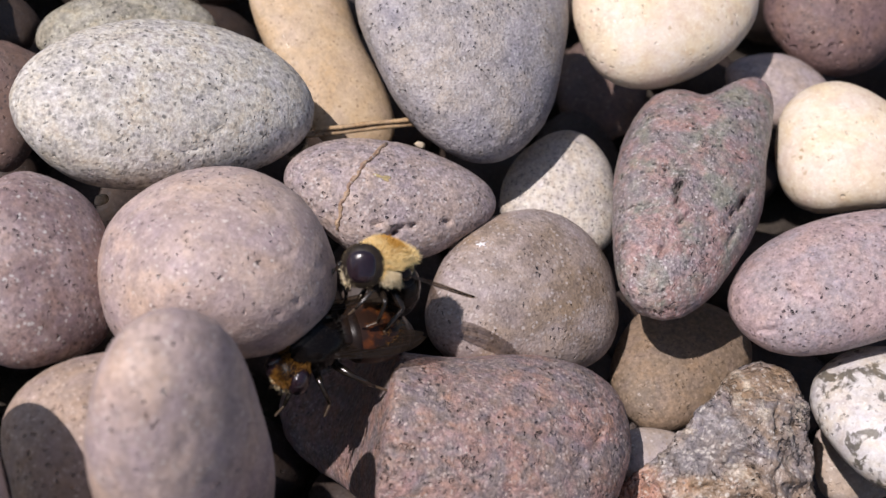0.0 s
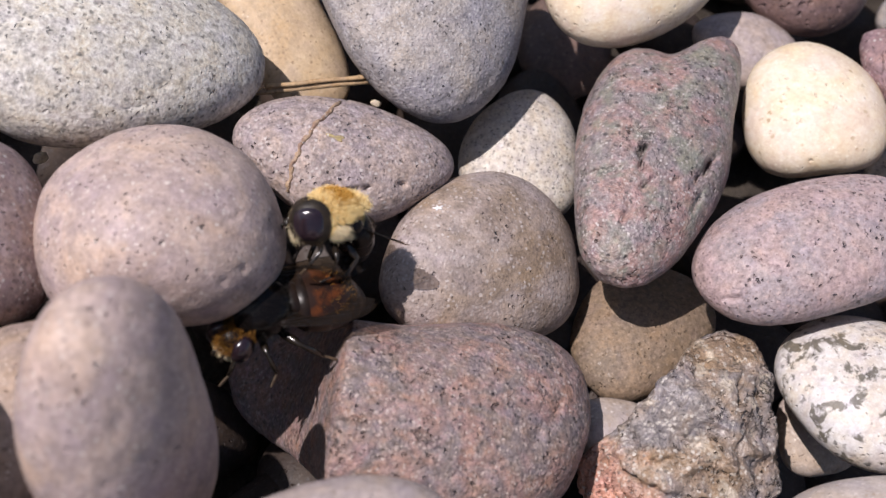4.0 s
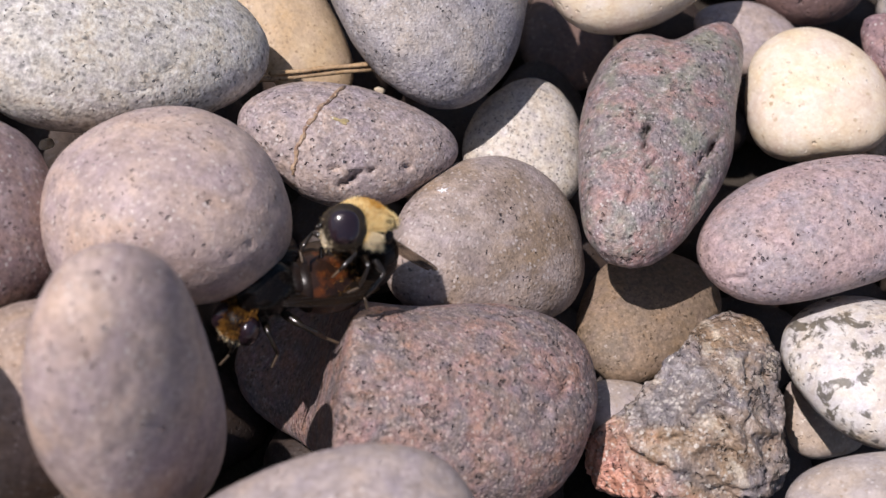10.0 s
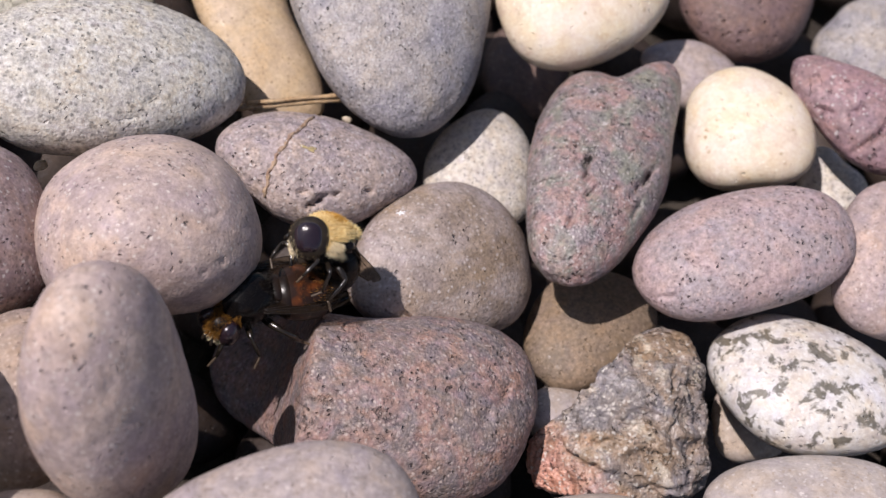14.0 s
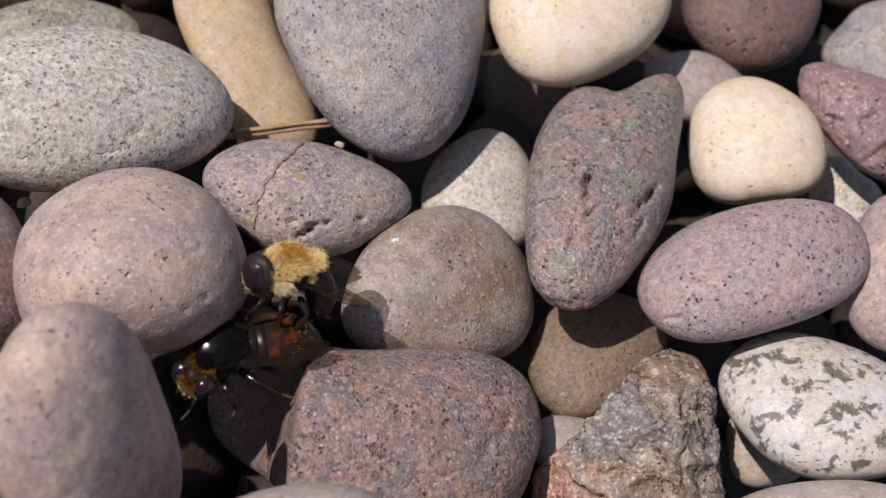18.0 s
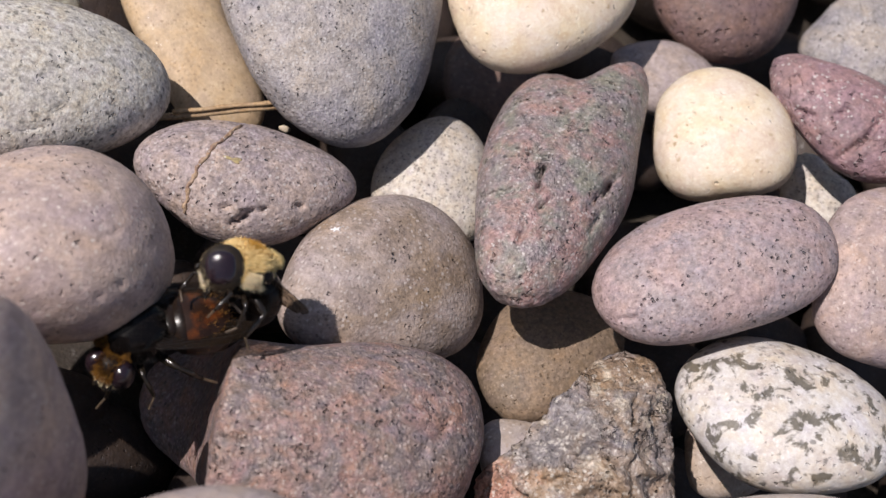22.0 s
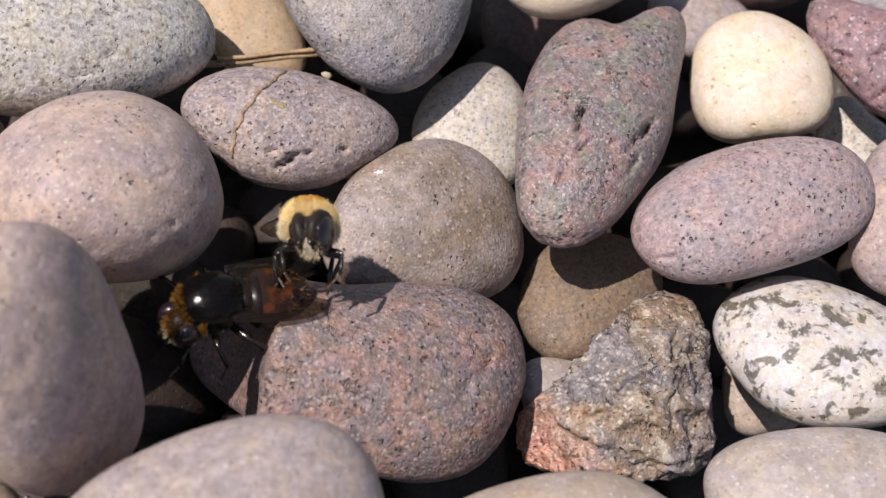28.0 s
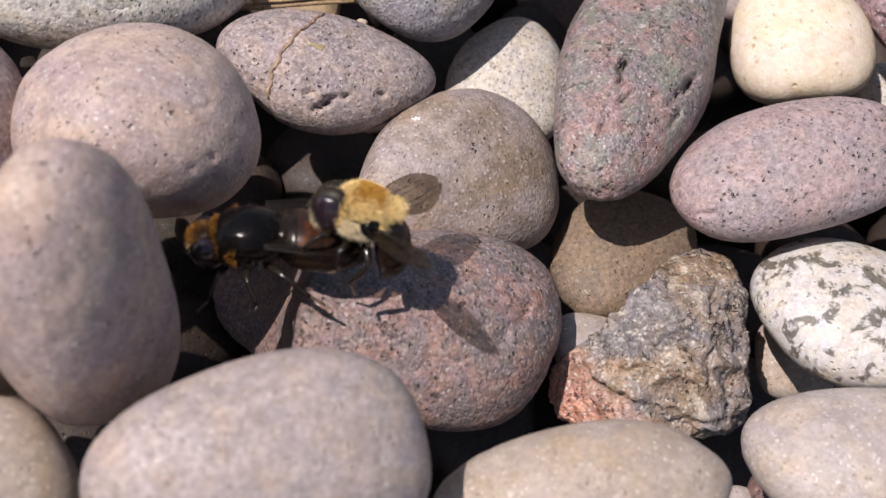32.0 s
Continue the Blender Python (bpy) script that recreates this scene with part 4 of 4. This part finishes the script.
def head(parent, at, turn, male):
    """Two big eyes over the sides of a small head; the male's fill nearly all of it."""
    h = blob("head", parent, at, (1.15, 1.30 if male else 1.45, 1.5), DULL_BLACK, turn, 0.01)
    for s in (1, -1):
        if male:
            blob("eye_rim", h, (-0.05, s * 0.62, 0.12), (1.56, 0.80, 1.66), EYE_RIM, (s * -6, 0, s * -12), 0.01, label="dark fuzzy rim of the eye", fine=True)
            blob("eye", h, (0.10, s * 0.98, 0.10), (1.14, 0.61, 1.23), EYE, (s * -6, 0, s * -12), 0.003, 2.5, label="flat dark purple compound eye", fine=True)
            fur("rim_hair", h, (-0.05, s * 0.62, 0.12), np.array([1.56, 0.80, 1.66]), RIM_HAIR, 500, 0.14, lambda d: abs(d[1]) < 0.45, 33, (-0.2, 0, 0.1), 0.02)
        else:
            blob("eye", h, (0.12, s * 0.92, 0.12), (1.12, 0.90, 1.42), EYE, (s * -10, 0, s * 16), 0.004, label="dark brown compound eye", fine=True)
        tube = [Vector((1.1, s * 0.22, 0.35)), Vector((1.45, s * 0.34, 0.42)), Vector((1.7, s * 0.42, 0.2)), Vector((1.8, s * 0.45, 0.0))]
        part("antenna", tube_mesh("antenna", [p * MM for p in tube], [0.10 * MM, 0.10 * MM, 0.19 * MM, 0.10 * MM], LEG), h)
    blob("face", h, (0.86, 0, -0.40), (0.62, 0.72, 0.95), FACE, (0, 10, 0), 0.05, label="silvery face")
    part("mouth", tube_mesh("mouth", [Vector(p) * MM for p in ((0.8, 0, -1.1), (1.0, 0, -1.45), (0.95, 0, -1.8))], [0.26 * MM, 0.2 * MM, 0.22 * MM], LEG), h)
    fur("face_hair", h, (0.78, 0, -0.25), (0.58, 0.85, 1.1), PALE_HAIR, 420, 0.34, lambda d: d[0] > 0.1, 31, (0.1, 0, -0.3), 0.022)
    return h


def upper_fly():
    fly = tagged(new("furry_fly"), "yellow-furred black hoverfly clinging to the back of another", "fly", "pair of flies")
    size = np.array([2.0, 1.86, 1.76])
    blob("thorax", fly, (0, 0, 0), size, DULL_BLACK, fine=True)
    blob("scutum", fly, (-0.02, 0, 0.15), (1.96, 1.81, 1.69), UNDERFUR, lump=0.03, fine=True, label="ochre skin under the fur")
    bare = lambda d: (d[0] + 0.35) ** 2 + (d[2] - 0.02) ** 2 < 0.11 and abs(d[1]) > 0.6
    middle = lambda d: d[2] > 0.72 and abs(d[1]) < 0.5 and -0.5 < d[0] < 0.35
    fur("collar_hair", fly, (0, 0, 0), size, YELLOW_HAIR, 9000, 0.46, lambda d: (d[2] > 0.16 - 0.5 * max(0, -d[0]) or d[0] > 0.5 and d[2] > -0.35) and not middle(d) and not bare(d), 3, (-0.40, 0, 0.12), 0.028, "dense pale yellow fur")
    fur("back_hair", fly, (0, 0, 0), size, OCHRE_HAIR, 2600, 0.42, lambda d: d[2] > 0.62 and abs(d[1]) < 0.62 and -0.6 < d[0] < 0.45, 4, (-0.5, 0, 0.1), 0.028, "ochre fur on the back")
    fur("side_hair", fly, (0, 0, 0), size, PALE_HAIR, 2600, 0.50, lambda d: -0.42 < d[2] < 0.1 and abs(d[1]) > 0.55 and -0.35 < d[0] < 0.5 and not bare(d), 5, (-0.3, 0, -0.35), 0.026, "pale fur on the flank")
    fur("under_hair", fly, (0, 0, 0), size, BLACK_HAIR, 1600, 0.42, lambda d: d[2] < -0.15, 6, (-0.2, 0, -0.3), 0.03)
    for s in (1, -1):
        blob("wing_base", fly, (-0.70, s * 1.86, 0.04), (0.62, 0.52, 0.58), BLACK, lump=0.06, label="bare black patch at the wing root")
    blob("scutellum", fly, (-2.0, 0, 0.85), (0.62, 1.0, 0.42), UNDERFUR, lump=0.03)
    fur("scutellum_hair", fly, (-2.0, 0, 0.85), np.array([0.62, 1.0, 0.42]), YELLOW_HAIR, 900, 0.5, lambda d: d[2] > -0.3, 8, (-0.5, 0, 0.1), 0.028)
    front = head(fly, HEAD_AT, (16, HEAD_DOWN, -34), True)
    abdomen(fly, (-1.5, -0.35), 96, 0.70, (DULL_BLACK, UMBER, UMBER, DULL_BLACK, DULL_BLACK))
    fur("tail_hair", fly, (-2.6, 0, -2.6), np.array([1.1, 1.4, 1.2]), BLACK_HAIR, 700, 0.36, lambda d: d[0] < 0.1, 9, (-0.3, 0, -0.4), 0.022)
    for s in (1, -1):
        leg(fly, (1.3, s * 0.8, -1.4), (2.3, s * 2.2, -1.5), (3.1, s * 2.0, -2.9), (3.0, s * 1.5, -3.6), 0.24)
        leg(fly, (0.2, s * 1.1, -1.6), (0.7, s * 2.4, -2.2), (0.4, s * 2.0, -3.9), (1.0, s * 1.6, -4.5), 0.24)
        leg(fly, (-0.9, s * 1.0, -1.6), (-1.5, s * 2.2, -2.6), (-0.7, s * 1.9, -4.6), (-1.3, s * 2.0, -5.4), 0.30)
    wings = [wing(fly, (-1.0, s * 1.7, 0.0), (s * 22, -42, s * -14), s, 5.8, 2.8) for s in (1, -1)]
    return fly, wings, front


def lower_fly():
    fly = tagged(new("dark_fly"), "shiny black hoverfly with rusty fur and amber abdomen", "fly", "pair of flies")
    size = np.array([2.75, 2.3, 1.95])
    blob("thorax", fly, (0, 0, 0), size, BLACK, fine=True, label="shiny black back")
    fur("collar_hair", fly, (0, 0, 0), size, RUST_HAIR, 2400, 0.36, lambda d: (d[0] > 0.70 or abs(d[1]) > 0.84 and d[0] > 0.25) and d[2] > -0.5, 13, (0.1, 0, 0.15), 0.024, "rusty orange fur")
    fur("back_hair", fly, (0, 0, 0), size, BLACK_HAIR, 1500, 0.16, lambda d: d[2] > 0.0, 18, (-0.5, 0, 0.1), 0.018)
    fur("under_hair", fly, (0, 0, 0), size, BLACK_HAIR, 900, 0.40, lambda d: d[2] < 0.0, 14, (-0.2, 0, -0.3), 0.03)
    fur("rear_hair", fly, (0, 0, 0), size, BLACK_HAIR, 500, 0.32, lambda d: d[0] < -0.6 and d[2] > 0, 15, (-0.5, 0, 0.2), 0.025)
    blob("scutellum", fly, (-2.5, 0, 0.7), (0.8, 1.3, 0.5), UMBER, lump=0.02)
    h = head(fly, (2.75, 0, -0.4), (0, 16, 0), False)
    fur("brow_hair", h, (0.1, 0, 0.45), np.array([1.1, 1.2, 1.25]), RUST_HAIR, 900, 0.34, lambda d: d[2] > 0.1 and abs(d[1]) < 0.62, 16, (0.2, 0, 0.2), 0.024)
    abdomen(fly, (-2.1, -0.25), 28, 0.98, (UMBER, AMBER, AMBER, UMBER, DULL_BLACK))
    fur("abdomen_hair", fly, (-4.6, 0, -0.7), np.array([2.6, 2.4, 1.8]), RUST_HAIR, 350, 0.22, lambda d: d[2] > 0.05 and (d[0] < 0.3 or abs(d[1]) > 0.6), 17, (-0.5, 0, 0.0), 0.018)
    legs = [h]
    for s in (1, -1):
        legs.append(leg(fly, (1.5, s * 1.2, -1.3), (2.2, s * 2.8, -1.0), (3.0, s * 3.6, -2.4), (3.8, s * 4.0, -3.0), 0.27))
        leg(fly, (0.2, s * 1.4, -1.4), (0.1, s * 3.3, -1.0), (-0.4, s * 4.2, -2.6), (0.2, s * 4.9, -3.2), 0.27)
        leg(fly, (-1.0, s * 1.3, -1.4), (-2.4, s * 3.1, -1.0), (-4.0, s * 3.7, -2.5), (-5.0, s * 4.0, -3.2), 0.32)
    for s in (1, -1):
        wing(fly, (-1.2, s * 1.8, 0.95), (s * 8, -10, s * 2), s, 7.2, 2.1)
    return fly, legs


UPPER, UPPER_WINGS, UPPER_HEAD = upper_fly()
LOWER, LOWER_LEGS = lower_fly()


# ---- what moves ----
def motions():
    upper = [
        (0, -0.00637, -0.00158, 0.00350, 36.7, -30.1, -137.4),
        (1, -0.00618, -0.00162, 0.00350, 36.3, -28.8, -137.4),
        (2, -0.00687, -0.00115, 0.00350, 37.7, -24.6, -133.0),
        (3, -0.00693, -0.00113, 0.00350, 31.8, -24.1, -133.6),
        (6, -0.00612, 0.00013, 0.00350, 31.4, -23.8, -120.4),
        (7, -0.00305, -0.00154, 0.00350, 43.7, -40.0, -140.0),
        (8, -0.00441, -0.00215, 0.00350, 43.2, -36.1, -140.3),
        (9, -0.00390, -0.00174, 0.00350, 42.5, -35.7, -139.0),
        (10, -0.00437, -0.00227, 0.00350, 41.6, -37.7, -137.2),
        (11, -0.00398, -0.00256, 0.00350, 41.0, -34.4, -140.7),
        (12, -0.00240, -0.00221, 0.00350, 42.0, -42.1, -137.4),
        (13, -0.00533, -0.00237, 0.00350, 42.8, -34.9, -139.7),
        (14, -0.00456, -0.00150, 0.00350, 43.1, -34.8, -139.6),
        (17, -0.00446, -0.00150, 0.00350, 40.2, -35.9, -136.7),
        (18, -0.00621, -0.00250, 0.00350, 28.5, -3.7, -148.9),
        (19, -0.00371, -0.00153, 0.00350, 39.8, -36.3, -138.8),
        (20, -0.00365, -0.00144, 0.00350, 41.9, -35.7, -139.1),
        (21, -0.00344, -0.00147, 0.00350, 42.1, -36.8, -138.4),
        (22, -0.00411, -0.00215, 0.00350, 41.7, -35.9, -138.4),
        (23, -0.00458, -0.00265, 0.00350, 41.9, -36.5, -139.3),
        (24, -0.00453, -0.00182, 0.00350, 42.3, -36.9, -138.5),
        (25, -0.00330, -0.00128, 0.00350, 21.6, -49.4, -99.7),
        (27.5, -0.00299, -0.00351, 0.00350, 18.7, -45.4, -96.2),
        (28, -0.00224, -0.00320, 0.00450, -5.0, -52.7, -58.1),
        (28.5, -0.00172, -0.00485, 0.00550, 15.4, -42.0, -113.8),
        (29, 0.00201, -0.00849, 0.00720, 36.5, -11.8, 177.7),
        (29.5, 0.00131, -0.00672, 0.00720, 36.8, -12.3, 178.1),
        (30, 0.00186, -0.00734, 0.00720, 37.0, -12.6, 178.6),
        (30.5, 0.00051, -0.00759, 0.00720, 37.4, -12.6, 179.2),
        (31, 0.00247, -0.01014, 0.00720, 37.0, -12.0, 178.6),
        (31.5, 0.00054, -0.00703, 0.00720, 37.2, -12.1, 178.5),
        (32, 0.00026, -0.00744, 0.00720, 30.9, 0.1, -166.6),
    ]
    lower = [
        (0, -0.00831, -0.00766, -0.00010, 2.6, 4.3, -139.0),
        (1, -0.00827, -0.00782, -0.00010, 4.6, 4.1, -139.1),
        (2, -0.00835, -0.00711, -0.00010, 6.4, 6.0, -141.3),
        (3, -0.00838, -0.00770, -0.00010, 3.8, 5.0, -139.3),
        (6, -0.00864, -0.00769, -0.00010, 3.7, 5.4, -139.6),
        (7, -0.00868, -0.00780, -0.00010, 4.4, 5.5, -141.9),
        (8, -0.00846, -0.00767, -0.00010, 3.1, 4.3, -142.3),
        (9, -0.00872, -0.00765, -0.00010, 3.2, 5.3, -138.9),
        (10, -0.00860, -0.00790, -0.00010, 3.1, 4.9, -141.5),
        (11, -0.00855, -0.00794, -0.00010, 2.9, 6.0, -142.7),
        (12, -0.00869, -0.00819, -0.00010, 3.0, 5.4, -141.4),
        (13, -0.00836, -0.00813, -0.00010, 3.0, 5.7, -141.3),
        (14, -0.00795, -0.00722, -0.00010, 3.2, 5.8, -140.8),
        (17, -0.00809, -0.00831, -0.00010, 3.2, 3.9, -140.2),
        (18, -0.00816, -0.00869, -0.00010, 1.7, 4.0, -141.8),
        (19, -0.00793, -0.00819, -0.00010, 2.3, 4.4, -140.2),
        (20, -0.00797, -0.00787, -0.00010, 2.4, 5.0, -140.5),
        (21, -0.00841, -0.00775, -0.00010, 2.9, 4.3, -138.1),
        (22, -0.00864, -0.00828, -0.00010, 2.4, 5.0, -139.3),
        (23, -0.00821, -0.00780, -0.00010, 2.8, 4.7, -139.0),
        (24, -0.00791, -0.00722, -0.00010, 2.4, 3.4, -141.2),
        (25, -0.00719, -0.00781, -0.00010, 2.3, 3.4, -140.3),
        (27.5, -0.00705, -0.00993, -0.00010, 3.1, 2.8, -141.8),
        (28, -0.00597, -0.00956, -0.00010, 3.0, 2.4, -142.2),
        (28.5, -0.00637, -0.01032, 0.00130, 3.0, 2.7, -142.3),
        (29, -0.00419, -0.01070, 0.00360, 15.4, 9.4, -159.3),
        (29.5, -0.00448, -0.01056, 0.00360, 16.9, 12.3, -151.7),
        (30, -0.00464, -0.01103, 0.00360, 16.1, 10.0, -155.3),
        (30.5, -0.00597, -0.01134, 0.00360, 17.3, 11.8, -150.3),
        (31, -0.00455, -0.01188, 0.00360, 16.5, 10.8, -154.7),
        (31.5, -0.00571, -0.00999, 0.00360, 16.8, 10.9, -154.1),
        (32, -0.00554, -0.01100, 0.00360, 18.1, 13.0, -150.6),
    ]
    walk(UPPER, [(t, pose(x, y, z, a, b, c)) for t, x, y, z, a, b, c in upper])
    walk(LOWER, [(t, pose(x, y, z, a, b, c)) for t, x, y, z, a, b, c in lower])
    # The upper fly whirrs its wings at the start and spreads them at the end.
    spread = [(0, 40), (0.3, 18), (0.6, 46), (0.9, 22), (1.2, 50), (1.5, 24), (1.8, 30), (2.1, 48), (2.5, 26), (3.2, 14), (5.5, 4), (6, 6), (7, 10), (9, 4), (9.8, 16), (10.2, 18), (10.8, 5), (14, 0), (17.4, 4), (18, 14), (18.6, 4), (20, 2), (25, 6), (28, 8), (31, 4), (31.6, 26), (32, 58)]
    for s, o in zip((1, -1), UPPER_WINGS):
        walk(o, [(t, pose(-1.0 * MM, s * 1.7 * MM, 0.0, s * 10, -30 + 0.6 * w, s * (10 - w))) for t, w in spread])
    # It turns its head towards its right down in the hollow, and straight on top.
    aside = [(0, 34), (27, 34), (28, 26), (28.5, 30), (29, 12), (31, 10), (32, 4)]
    walk(UPPER_HEAD, [(t, pose(*(c * MM for c in HEAD_AT), 16 - 0.2 * (34 - w), HEAD_DOWN, -w)) for t, w in aside])
    # The lower fly lifts a foreleg while it climbs out.
    lift = [(0, 0), (6, 0), (9, 10), (14, -5), (20, 8), (27, 0), (27.7, 45), (28.1, 62), (28.6, 30), (29.2, 0), (32, 5)]
    walk(LOWER_LEGS[2], [(t, pose(1.5 * MM, -1.2 * MM, -1.3 * MM, -w, 0, w * 0.3)) for t, w in lift])

    # It keeps its head bent to its left down in the hollow, and straight on top.
    bend = [(0, 38), (3, 34), (6, 40), (9, 44), (14, 36), (19, 40), (22, 44), (25, 34), (28, 24), (28.6, 18), (29.2, 3), (30.4, 6), (32, 2)]
    walk(LOWER_LEGS[0], [(t, pose((2.75 - 0.016 * w) * MM, 0.045 * w * MM, (-0.4 - 0.012 * w) * MM, 0, 16, w)) for t, w in bend])


motions()
